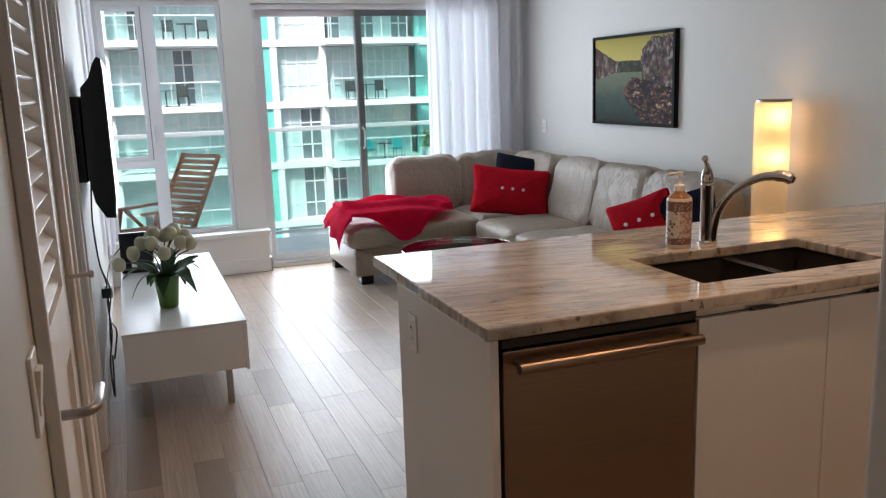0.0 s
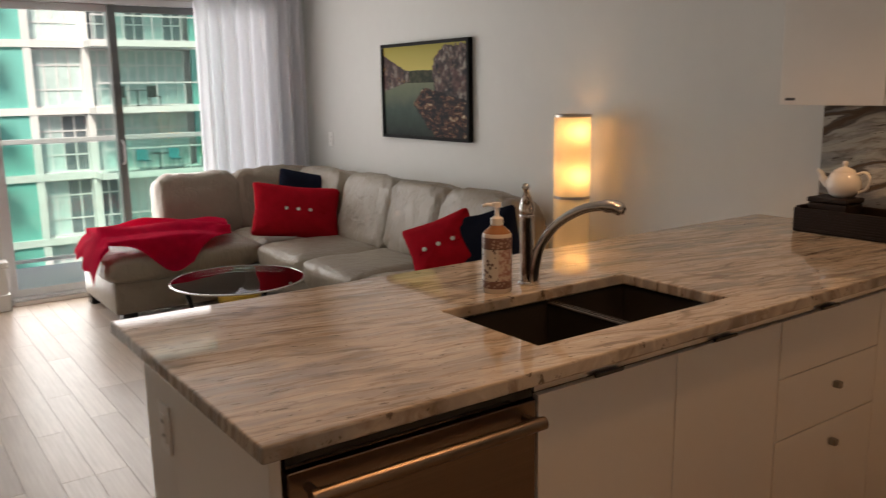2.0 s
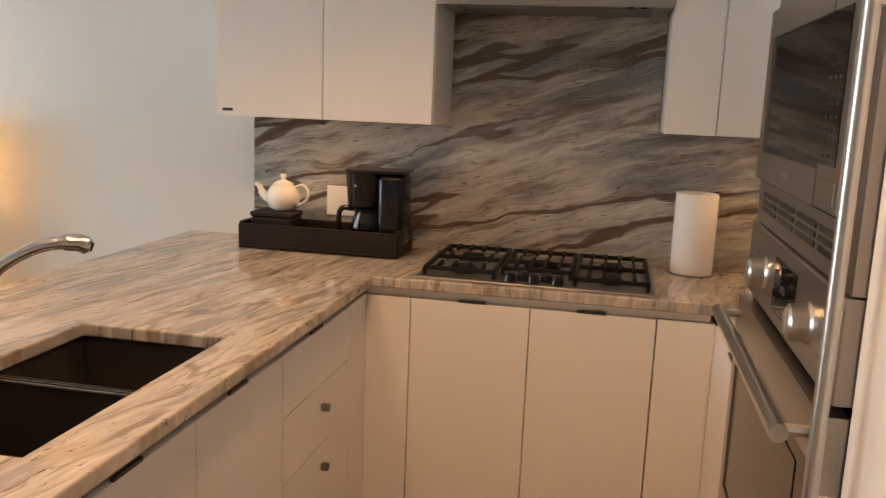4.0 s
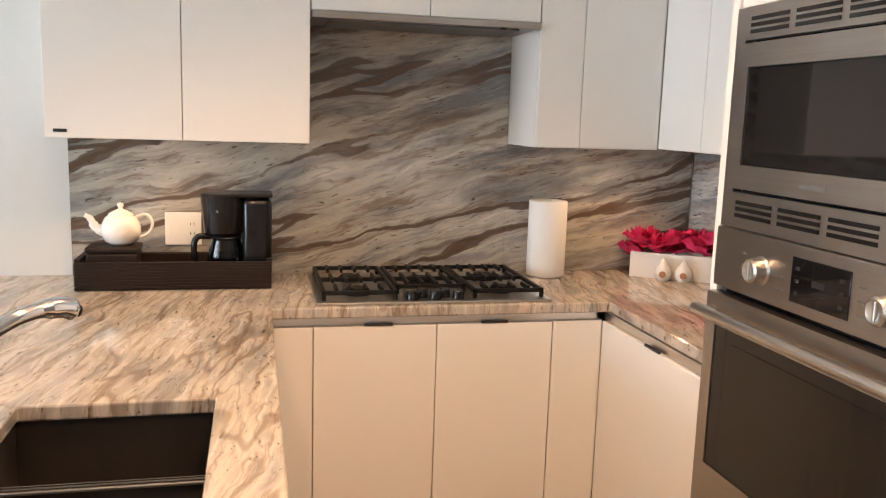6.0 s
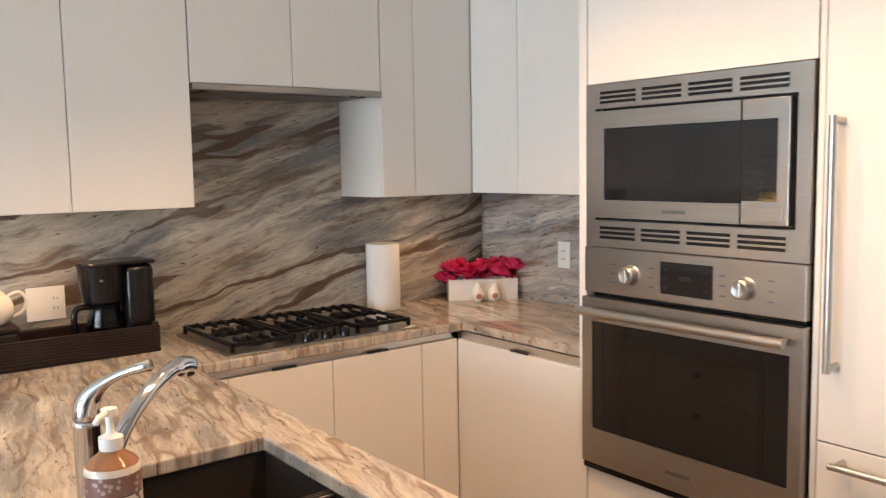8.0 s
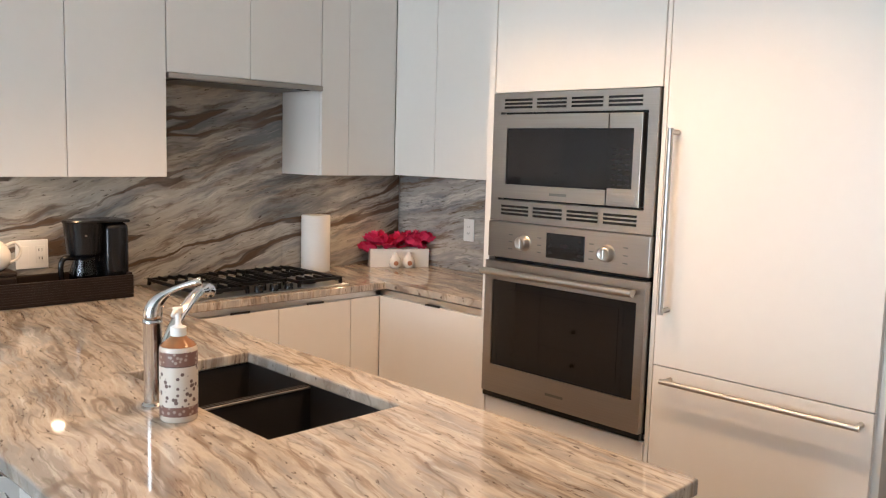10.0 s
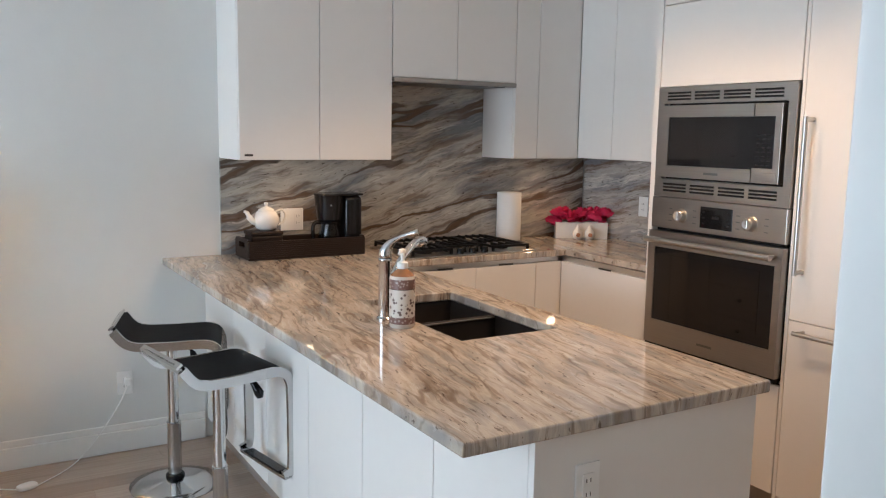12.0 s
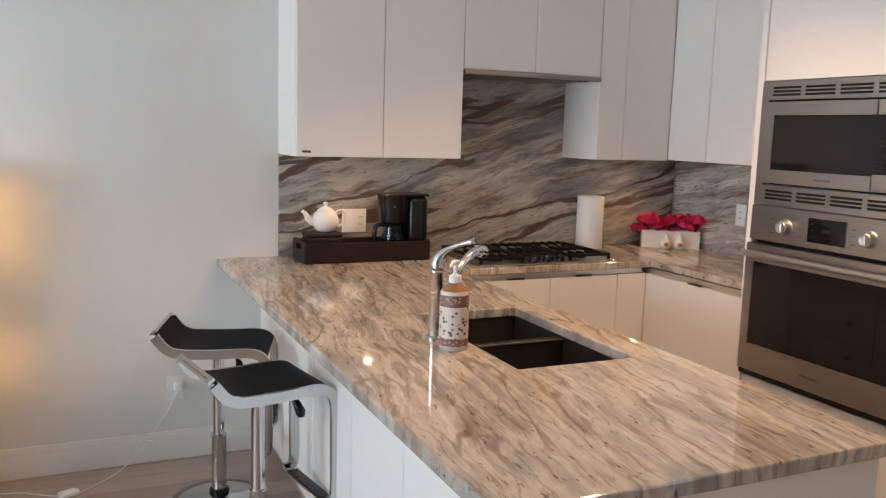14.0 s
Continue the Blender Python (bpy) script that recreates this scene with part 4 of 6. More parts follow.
def patio_chair(x, z, material, label):
    c = thing("patio_chair", (x, FY - 0.8, z), label, "chair", "patio chairs")
    part("seat", box(x - 0.25, FY - 1.05, z + 0.40, x + 0.25, FY - 0.55, z + 0.45, 0.01), material, c)
    part("backrest", box(x - 0.25, FY - 0.60, z + 0.45, x + 0.25, FY - 0.55, z + 0.92, 0.01), material, c)
    for dx in (-0.22, 0.22):
        for dy in (-1.02, -0.58):
            part("leg", box(x + dx - 0.02, FY + dy - 0.02, z, x + dx + 0.02, FY + dy + 0.02, z + 0.40), material, c)


def patio_table(x, z):
    c = thing("patio_table", (x, FY - 0.8, z), "small round dark patio table on a balcony", "table", "patio tables")
    part("tabletop", lathe([(0, 0.70), (0.38, 0.70), (0.38, 0.73), (0, 0.73)], (x, FY - 0.8, z), 20), M_CHAIRDARK, c)
    part("column", lathe([(0.2, 0), (0.03, 0.04), (0.03, 0.70)], (x, FY - 0.8, z), 10), M_CHAIRDARK, c)


for st_, xx_ in ((0, 2.0), (0, 11.4), (-1, 12.2), (1, 3.1), (-2, 1.6), (-3, 12.0)):
    zz_ = 0.90 + st_ * ST
    tone_ = M_CHAIRTEAL if st_ == -1 else M_CHAIRDARK
    lab_ = "teal plastic patio chair on a far balcony" if st_ == -1 else "dark patio chair on a far balcony"
    patio_chair(xx_ - 0.75, zz_, tone_, lab_)
    patio_chair(xx_ + 0.75, zz_, tone_, lab_)
    patio_table(xx_, zz_)
hedge = bmesh.new()
rh = random.Random(5)
for k in range(900):
    c = Vector((rh.uniform(14.3, 16.2), FY - rh.uniform(0.35, 1.0), 0.9 - ST + rh.uniform(0.25, 1.15) + 0.15 * math.sin(k)))
    d1_, d2_ = Vector((rh.uniform(-1, 1), rh.uniform(-1, 1), rh.uniform(-1, 1))).normalized() * 0.11, Vector((rh.uniform(-1, 1), rh.uniform(-1, 1), rh.uniform(-1, 1))).normalized() * 0.07
    hedge.faces.new([hedge.verts.new(c + d1_), hedge.verts.new(c + d2_), hedge.verts.new(c - d1_), hedge.verts.new(c - d2_)])
pb = thing("planter_box", (15.25, FY - 0.7, 0.9 - ST), "long balcony planter with green leafy shrubs", "planter")
part("trough", box(14.2, FY - 1.0, 0.9 - ST, 16.3, FY - 0.4, 1.3 - ST, 0.02), M_CONCRETE, pb)
part("ledge", box(14.1, FY - 1.5, 0.62 - ST, 16.4, FY - 0.052, 0.898 - ST), M_CONCRETE, pb)
tagged(part("foliage", hedge, surf("hedge_leaf", (0.10, 0.20, 0.04), 0.5, vary=0.3, grain=8), pb, "leafy green shrubs"), kind="stuff")
solid("ground", box(-400, -400, -30.2, 400, 800, -30.0), surf("asphalt", (0.06, 0.06, 0.06), 0.9, vary=0.2, grain=3), "grey street ground far below", "ground", "structure")

# ---- sofa ----
sofa = thing("sectional_sofa", (3.0, 6.0, 0), "taupe leather sectional sofa with a bumper chaise", "sofa")
part("base", box(1.66, 6.19, 0.07, 3.56, 7.06, 0.30, 0.025), M_LEATHER, sofa, "", "auto")
part("base", box(2.66, 4.10, 0.07, 3.56, 6.188, 0.30, 0.025), M_LEATHER, sofa, "", "auto")
for cx, cy in ((1.76, 6.27), (1.72, 6.98), (2.74, 4.2), (3.46, 4.2)):
    part("foot", box(cx - 0.05, cy - 0.05, 0, cx + 0.05, cy + 0.05, 0.078, 0.004), M_BLACK, sofa, "black block foot")
SEATS = [((2.17, 6.52, 0.375), (1.12, 0.80, 0.22)), ((3.0, 6.50, 0.375), (0.66, 0.72, 0.21)),
         ((2.97, 5.74, 0.37), (0.74, 0.72, 0.22)), ((2.97, 5.05, 0.37), (0.74, 0.68, 0.22)), ((2.97, 4.42, 0.37), (0.74, 0.62, 0.22))]
for k, (c, d) in enumerate(SEATS):
    part("seat_cushion", pillow(c, d, 0.26, 0.012, k, flatness=0.5, nu=64, nv=24), M_LEATHER, sofa, "", True)
BACKS_A = [(2.50, 0.60), (3.14, 0.68)]
for k, (cx, w) in enumerate(BACKS_A):
    part("back_cushion", pillow((cx, 6.92, 0.64), (w + 0.06, 0.32, 0.54), 0.34, 0.022, 10 + k, (-12, 0, 0), 72, 32, flatness=0.42), M_LEATHER, sofa, "", True)
for k, (cy, w) in enumerate([(6.42, 0.66), (5.66, 0.66), (5.03, 0.62), (4.43, 0.62)]):
    part("back_cushion", pillow((3.39, cy, 0.65), (0.33, w + 0.06, 0.54), 0.34, 0.022, 20 + k, (0, 14, 0), 72, 32, flatness=0.42), M_LEATHER, sofa, "", True)
part("back_frame", box(2.22, 7.0, 0.28, 3.58, 7.10, 0.74, 0.03), M_LEATHER, sofa, "", "auto")
part("back_frame", box(3.47, 4.10, 0.28, 3.60, 7.0, 0.74, 0.03), M_LEATHER, sofa, "", "auto")


def throw_pillow(name, centre, size, turn, material, label, buttons=False):
    t = thing(name, centre, label, "cushion", "throw cushions")
    c = part("cover", pillow(centre, size, 0.15, 0.009, sum(centre), turn, 64, 28, flatness=0.85, pinch=0.10), material, t, "", True)
    if buttons:
        m = pose(*centre, *turn)
        fl = moved(box(-size[0] * 0.30, -size[1] * 0.02 - 0.012, size[2] * 0.38, size[0] * 0.30, size[1] * 0.02, size[2] * 0.475, 0.004), m)
        part("button_flap", fl, material, t)
        for k in (-1, 0, 1):
            bt = moved(lathe([(0.0, 0.004), (0.005, 0.003), (0.007, 0.006), (0.012, 0.005), (0.013, 0.0), (0, 0)], (0.085 * k, -0.005, size[2] * 0.53), 14), m)
            part("button", bt, M_CERAMIC, t, "pale round button", True)
    return t


throw_pillow("cushion", (2.96, 6.12, 0.652), (0.66, 0.41, 0.17), (66, 8, -18), M_REDWEAVE, "red woven cushion with three pale buttons on the sofa", True)
throw_pillow("cushion", (3.16, 6.37, 0.70), (0.47, 0.44, 0.12), (72, 10, -30), M_NAVY, "dark navy square cushion behind the red one")
throw_pillow("cushion", (3.02, 4.36, 0.635), (0.42, 0.38, 0.17), (58, -22, -42), M_REDWEAVE, "red woven cushion leaning at the sofa end", True)
throw_pillow("cushion", (3.17, 4.16, 0.655), (0.42, 0.42, 0.13), (64, -15, -46), M_NAVY, "dark navy cushion at the sofa end")

# red throw over the chaise
th = bmesh.new()
NU, NV = 90, 46
grid = []
for i in range(NU + 1):
    row = []
    for j in range(NV + 1):
        u, v = i / NU, j / NV
        x = 1.45 + 1.10 * u + 0.10 * (v - 0.5)
        front = 6.15 - 0.11 * math.exp(-((u - 0.62) / 0.24) ** 2)
        y = front + (6.80 - front) * v - 0.04 * u + 0.05 * noise.noise(Vector((u * 3, v * 2, 1)))
        y = y if u < 0.7 else y + (u - 0.7) * (0.45 - v) * 0.9
        fold = 0.028 * math.sin(13 * v + 5 * u + 3 * noise.noise(Vector((u * 2, v * 2, 0)))) + 0.03 * noise.noise(Vector((u * 5, v * 6, 2)))
        z = 0.545 + 0.03 * math.sin(math.pi * u) + 0.05 * math.sin(math.pi * v) * (1 - 0.5 * u) + max(-0.012, fold)
        if x < 1.64:
            z = 0.535 + 0.05 * math.sin(math.pi * v) - (1.64 - x) ** 1.5 * 2.1 + 0.6 * fold
            x = 1.64 - 0.11 * math.sin((1.64 - x) / 0.24 * 1.5) + 0.4 * fold
        if y < 6.16:
            z -= 0.35 * (6.16 - y) + 9.0 * (6.16 - y) ** 2
            y = 6.16 - 0.55 * (6.16 - y)
        row.append(th.verts.new((x, y, z)))
    grid.append(row)
for r0, r1 in zip(grid, grid[1:]):
    for j in range(NV):
        th.faces.new((r0[j], r0[j + 1], r1[j + 1], r1[j]))
bmesh.ops.solidify(th, geom=th.faces[:], thickness=0.022)
solid("throw_blanket", th, M_RED, "crumpled bright red fleece throw over the chaise", "blanket", smooth=True)

# ---- coffee table ----
ct = thing("coffee_table", (2.16, 5.28, 0), "round glass coffee table on a dark metal base", "table")
part("tabletop", lathe([(0, 0), (0.385, 0), (0.39, 0.005), (0.385, 0.010), (0, 0.010)], (2.16, 5.28, 0.41), 64), M_GLASS_GREEN, ct, "clear round glass top", "auto")
part("rim", tube([(2.16 + 0.39 * math.cos(a), 5.28 + 0.39 * math.sin(a), 0.415) for a in np.linspace(0, 2 * math.pi, 64, endpoint=False)], 0.006, 6, closed=True), M_CHROME, ct, "", True)
for k in range(3):
    a = 0.6 + k * 2.094
    part("leg", tube(curve_points([(2.16 + 0.30 * math.cos(a), 5.28 + 0.30 * math.sin(a), 0.0), (2.16 + 0.27 * math.cos(a), 5.28 + 0.27 * math.sin(a), 0.2), (2.16 + 0.32 * math.cos(a), 5.28 + 0.32 * math.sin(a), 0.41)], 5), 0.014, 8), M_BLACK, ct, "", True)

yb = thing("yellow_bowl", (2.41, 5.9, 0.0), "round yellow glazed bowl on the floor beside the sofa", "bowl")
part("bowl", lathe([(0, 0), (0.07, 0), (0.13, 0.07), (0.15, 0.15), (0.12, 0.20), (0.06, 0.22), (0, 0.22)], (2.41, 5.9, 0.001), 28), surf("yellow_glaze", (0.65, 0.38, 0.05), 0.3, vary=0.1, grain=14), yb, "", True)

# ---- framed canal picture ----
pc = thing("framed_picture", (3.6, 5.4, 1.17), "framed photograph of a canal at dusk on the wall", "picture")
PY0, PY1, PZ0, PZ1 = 4.875, 5.93, 1.175, 1.836
part("frame", upright(3.60, WX - 0.001, PY0, PY1, PZ0, PZ1, [(PY0 + 0.022, PY1 - 0.022, PZ0 + 0.022, PZ1 - 0.022)], "y"), surf("matt_black_frame", (0.010, 0.010, 0.010), 0.6, vary=0.1, grain=60, bump=0.02, shine=0.1), pc, "slim black frame")


def canal(k):
    """Dusk sky, a green canal, rows of dark houses with lights, and boats."""
    vec = k.place()
    sep = k.add("SeparateXYZ", Vector=vec)
    u = k.math("DIVIDE", k.math("SUBTRACT", PY1, sep.outputs[1]), PY1 - PY0)
    v = k.math("DIVIDE", k.math("SUBTRACT", sep.outputs[2], PZ0), PZ1 - PZ0)
    n1, n2, n3 = k.noise(vec, 14, 4), k.noise(k.place((1, 15, 30)), 1.0, 8, 0.8), k.noise(vec, 9, 3)
    tall = k.noise(k.place((1, 30, 22)), 1.0, 2)
    skyc = k.ramp(v, [(0.55, (0.34, 0.30, 0.10)), (0.72, (0.56, 0.47, 0.14)), (1.0, (0.34, 0.29, 0.06))])
    water = k.ramp(k.math("ADD", k.math("MULTIPLY", n1, 0.2), v), [(0.1, (0.012, 0.02, 0.017)), (0.4, (0.055, 0.085, 0.07)), (0.75, (0.20, 0.22, 0.14))])
    house = k.mix(k.ramp(n3, [(0.4, (0, 0, 0)), (0.65, (0.8,) * 3)]), k.ramp(tall, [(0.36, (0.014, 0.018, 0.022)), (0.46, (0.06, 0.05, 0.05)), (0.54, (0.11, 0.075, 0.07)), (0.62, (0.30, 0.26, 0.22))]), (0.12, 0.06, 0.055))
    lit = k.ramp(n2, [(0.56, (0, 0, 0)), (0.64, (0.9,) * 3)])
    boats = k.ramp(n2, [(0.40, (0.006, 0.007, 0.009)), (0.50, (0.03, 0.026, 0.026)), (0.54, (0.12, 0.03, 0.022)), (0.58, (0.30, 0.19, 0.11)), (0.66, (0.72, 0.60, 0.42))])
    wob = k.math("MULTIPLY", k.math("SUBTRACT", n1, 0.5), 0.10)
    pic = k.mix(k.math("GREATER_THAN", v, 0.60), water, skyc)
    # dark tree line and houses far along the water
    line = k.math("MULTIPLY", k.math("LESS_THAN", v, k.math("ADD", 0.71, k.math("MULTIPLY", wob, 0.5))), k.math("GREATER_THAN", v, 0.585))
    pic = k.mix(line, pic, k.ramp(tall, [(0.4, (0.02, 0.03, 0.016)), (0.65, (0.085, 0.08, 0.05))]))
    # houses on the far bank, falling towards the middle
    roof = k.math("ADD", k.math("SUBTRACT", 0.90, k.math("MULTIPLY", u, 0.62)), k.math("MULTIPLY", k.math("SUBTRACT", tall, 0.5), 0.05))
    far = k.math("MULTIPLY", k.math("LESS_THAN", v, roof), k.math("GREATER_THAN", v, k.math("ADD", 0.49, k.math("MULTIPLY", u, 0.33))))
    pic = k.mix(k.math("MULTIPLY", far, k.math("LESS_THAN", u, 0.34)), pic, k.mix(lit, house, (0.35, 0.2, 0.07)))
    # tall near houses
    roof2 = k.math("ADD", k.math("MINIMUM", 0.95, k.math("ADD", 0.22, k.math("MULTIPLY", u, 0.98))), k.math("MULTIPLY", k.math("SUBTRACT", tall, 0.5), 0.12))
    near = k.math("MULTIPLY", k.math("GREATER_THAN", u, k.math("ADD", 0.62, wob)), k.math("LESS_THAN", v, roof2))
    pic = k.mix(near, pic, k.mix(lit, house, (0.28, 0.2, 0.13)))
    # boats along the quay
    edge = k.math("ADD", k.math("ADD", 0.38, k.math("MULTIPLY", k.math("ABSOLUTE", k.math("SUBTRACT", v, 0.36)), 0.75)), wob)
    quay = k.math("MULTIPLY", k.math("GREATER_THAN", u, edge), k.math("LESS_THAN", v, k.math("ADD", k.math("SUBTRACT", 0.66, k.math("MULTIPLY", u, 0.26)), wob)))
    return k.mix(quay, pic, boats)


kc = Net("canal_print")
kc.to("Base Color", canal(kc)).to("Roughness", 0.6).to("Specular IOR Level", 0.12)
part("print", box(3.612, PY0 + 0.02, PZ0 + 0.02, 3.62, PY1 - 0.02, PZ1 - 0.02), kc.m, pc, "dusky canal print with boats")

# ---- floor lamp ----
fl = thing("floor_lamp", (3.49, 3.82, 0), "tall cylindrical paper floor lamp glowing warm yellow", "lamp")
LC = (3.49, 3.82)
part("base", lathe([(0, 0), (0.105, 0), (0.105, 0.02), (0, 0.02)], (*LC, 0), 32), M_STEEL, fl, "", "auto")
for z0, z1 in ((0.02, 0.50), (0.508, 0.934), (0.948, 1.366)):
    part("shade", lathe([(0.096, 0), (0.096, z1 - z0)], (*LC, z0), 40), M_SHADE, fl, "", True)
for z in (0.499, 0.934, 1.364):
    part("ring", lathe([(0.092, 0), (0.0985, 0), (0.0985, 0.014), (0.092, 0.014), (0.092, 0)], (*LC, z), 40), M_STEEL, fl, "", "auto")
part("pole", tube([(*LC, 0.02), (*LC, 1.36)], 0.006, 8), M_STEEL, fl)

# ---- television and its bench ----
tvb = thing("tv_bench", (0.27, 4.9, 0), "low white lacquered television bench on steel legs", "tv bench")
part("body", box(-0.005, 4.0, 0.215, 0.535, 5.83, 0.438, 0.002), M_WHITE, tvb)
part("top", box(-0.008, 3.995, 0.4395, 0.552, 5.835, 0.452, 0.002), M_WHITE, tvb)
for k in range(3):
    part("drawer_front", box(0.5365, 4.003 + k * 0.61, 0.205, 0.553, 4.608 + k * 0.61, 0.436, 0.002), M_WHITE, tvb)
for lx in (0.07, 0.465):
    for ly in (4.14, 5.70):
        part("leg", box(lx - 0.015, ly - 0.015, 0.0, lx + 0.015, ly + 0.015, 0.2145, 0.002), M_STEEL_V, tvb)

tv = thing("television", (0.0, 4.7, 0.98), "flat black television on a wall bracket, switched off", "television")
shell = bmesh.new()
prof = [(0.030, 0.985), (0.034, 1.675), (0.016, 1.685), (-0.002, 1.655), (-0.024, 1.595), (-0.06, 1.555), (-0.068, 1.18), (-0.05, 1.06), (-0.012, 0.99)]
ringa = [shell.verts.new((x, 4.02, z)) for x, z in prof]
ringb = [shell.verts.new((x, 5.16, z)) for x, z in prof]
for i in range(len(prof)):
    shell.faces.new((ringa[i], ringa[(i + 1) % len(prof)], ringb[(i + 1) % len(prof)], ringb[i]))
shell.faces.new(ringa)
shell.faces.new(ringb[::-1])
part("casing", shell, M_BLACK, tv)
part("screen", box(0.0345, 4.05, 1.015, 0.037, 5.13, 1.645), M_BLACKGLASS, tv, "dark glossy screen")
part("wall_bracket", box(-0.119, 4.12, 1.14, -0.07, 4.85, 1.52, 0.008), M_BLACK, tv)

# ---- left side of the hall ----
cd = thing("closet_door", (-0.07, 1.8, 0), "white closet door with a louvred upper panel and steel lever", "door")
DY0, DY1, DX0, DX1 = 1.484, 2.116, -0.098, -0.058
leaf = upright(DX0, DX1, DY0, DY1, 0.01, 2.04, [(DY0 + 0.09, DY1 - 0.09, 1.12, 1.94), (DY0 + 0.09, DY1 - 0.09, 0.2, 0.98)], "y")
part("leaf", leaf, M_TRIM, cd)
part("lower_panel", box(DX0 + 0.01, DY0 + 0.088, 0.198, DX1 - 0.012, DY1 - 0.088, 0.982), M_TRIM, cd)
for k in range(17):
    m = pose((DX0 + DX1) / 2 - 0.004, (DY0 + DY1) / 2, 1.14 + k * 0.048, 0, 40, 0)
    part("louvre", moved(box(-0.021, -(DY1 - DY0) / 2 + 0.088, -0.004, 0.021, (DY1 - DY0) / 2 - 0.088, 0.004, 0.002), m), M_TRIM, cd)
lv = moved(lathe([(0, 0.008), (0.024, 0.008), (0.026, 0.0), (0, 0)], (0, 0, 0), 20), pose(DX1, 1.55, 1.0, 0, 90, 0))
tube(curve_points([(DX1, 1.55, 1.0), (-0.01, 1.55, 1.0), (0.008, 1.565, 1.002), (0.012, 1.60, 1.004), (0.013, 1.675, 1.0)], 5), 0.009, 10, bm=lv)
part("lever_handle", lv, M_STEEL, cd, "brushed steel lever handle", True)
for hz in (0.3, 1.08, 1.8):
    hb = box(-0.066, 2.108, hz - 0.045, -0.050, 2.1245, hz + 0.045, 0.002)
    if hz == 1.08:
        tube([(-0.052, 2.118, hz + 0.04), (-0.012, 2.105, hz + 0.045), (0.0, 2.10, hz + 0.045)], [0.005, 0.005, 0.009], 8, bm=hb)
    part("hinge", hb, M_STEEL_V, cd, "steel butt hinge")


def casing(name, y0, y1, z1, x, out, w=0.07):
    """Moulded door casing round an opening in a wall along y."""
    b = bmesh.new()
    for a0, a1, u0, u1 in ((y0 - w, y0, 0, z1 + w), (y1, y1 + w, 0, z1 + w), (y0, y1, z1, z1 + w)):
        box(min(x, x + out * 0.014), a0, u0, max(x, x + out * 0.014), a1, u1, 0.002, bm=b)
        if u0 == 0:
            e = a0 - 0.003 if a1 == y0 else a1 - 0.015
            box(min(x + out * 0.001, x + out * 0.022), e, u0, max(x + out * 0.001, x + out * 0.022), e + 0.018, u1 + 0.002, 0.003, bm=b)
    return solid(name, b, M_TRIM, "white moulded door casing", "trim", "structure")


casing("trim_closet", 1.475, 2.125, 2.05, -0.055, 1, 0.06)
casing("trim_doorway", 3.03, 3.80, 2.05, -0.12, 1)
jm = box(-0.24, 3.03, 0, -0.12, 3.042, 2.05)
box(-0.24, 3.788, 0, -0.12, 3.80, 2.05, bm=jm)
box(-0.24, 3.042, 2.038, -0.12, 3.788, 2.05, bm=jm)
solid("trim_jamb", jm, M_TRIM, "white painted door jamb lining", "trim", "structure")

sw = thing("light_switch", (-0.055, 1.34, 1.12), "white rocker light switch plate on the hall wall", "switch")
part("plate", box(-0.0548, 1.305, 1.06, -0.049, 1.375, 1.175, 0.002), M_OUTLET, sw)
part("rocker", moved(box(-0.004, -0.016, -0.033, 0.004, 0.016, 0.033, 0.001), pose(-0.048, 1.34, 1.118, 0, 6, 0)), M_OUTLET, sw)


def outlet(place, normal, label, wide=1, plug=False):
    """A wall plate with sockets; normal: '-x', '+y' or '-X' for the peninsula's end."""
    o = thing("wall_outlet", place, label, "outlet", "outlets")
    w = 0.036 if wide == 1 else 0.062

    def flat(a0, a1, u0, u1, d0, d1, r=0.0):
        x, y, z = place
        if normal == "-x":
            return box(x - d1, y + a0, z + u0, x - d0, y + a1, z + u1, r)
        return box(x + a0, y + d0, z + u0, x + a1, y + d1, z + u1, r)
    part("plate", flat(-w, w, -0.058, 0.058, 0.0002, 0.006, 0.002), M_OUTLET, o)
    for s in ((-0.5, 0.5) if wide == 2 else (0,)):
        part("socket_face", flat(s * w - 0.017, s * w + 0.017, -0.034, 0.034, 0.006, 0.008, 0.001), M_OUTLET, o)
        if s <= 0:
            b = bmesh.new()
            for u in (-0.017, 0.017):
                for a in (-0.007, 0.005):
                    join(b, flat(s * w + a, s * w + a + 0.002, u - 0.005, u + 0.005, 0.0078, 0.0086))
            part("slots", b, M_BLACK, o, "dark socket slots")
    return o


outlet((WX - 0.019, 2.127, 1.118), "-x", "white double outlet and switch plate on the backsplash", 2)
outlet((3.065, 0.151, 1.172), "+y", "white outlet plate on the stone backsplash")
outlet((WX, 2.985, 0.345), "-x", "white wall outlet with a plugged-in cord")
outlet((0.871, 2.435, 0.775), "-x", "white outlet on the peninsula end panel")
outlet((WX, 6.82, 1.12), "-x", "small white switch plate beside the curtain")
pg = thing("lamp_cord", (3.55, 3.3, 0), "thin white lamp cord with plug and foot switch", "cord")
part("plug", box(3.575, 2.965, 0.345, 3.6115, 2.995, 0.38, 0.005), M_OUTLET, pg)
part("cable", tube(curve_points([(3.58, 2.98, 0.352), (3.56, 3.03, 0.26), (3.57, 3.14, 0.1), (3.55, 3.24, 0.008), (3.42, 3.36, 0.006), (3.36, 3.46, 0.006), (3.45, 3.62, 0.006), (3.48, 3.715, 0.006)], 8), 0.0028, 6), M_OUTLET, pg, "", True)
part("foot_switch", pillow((3.37, 3.45, 0.013), (0.05, 0.085, 0.026), 0.6, turn=(0, 0, 20)), M_OUTLET, pg, "", True)

# ---- bar stools ----


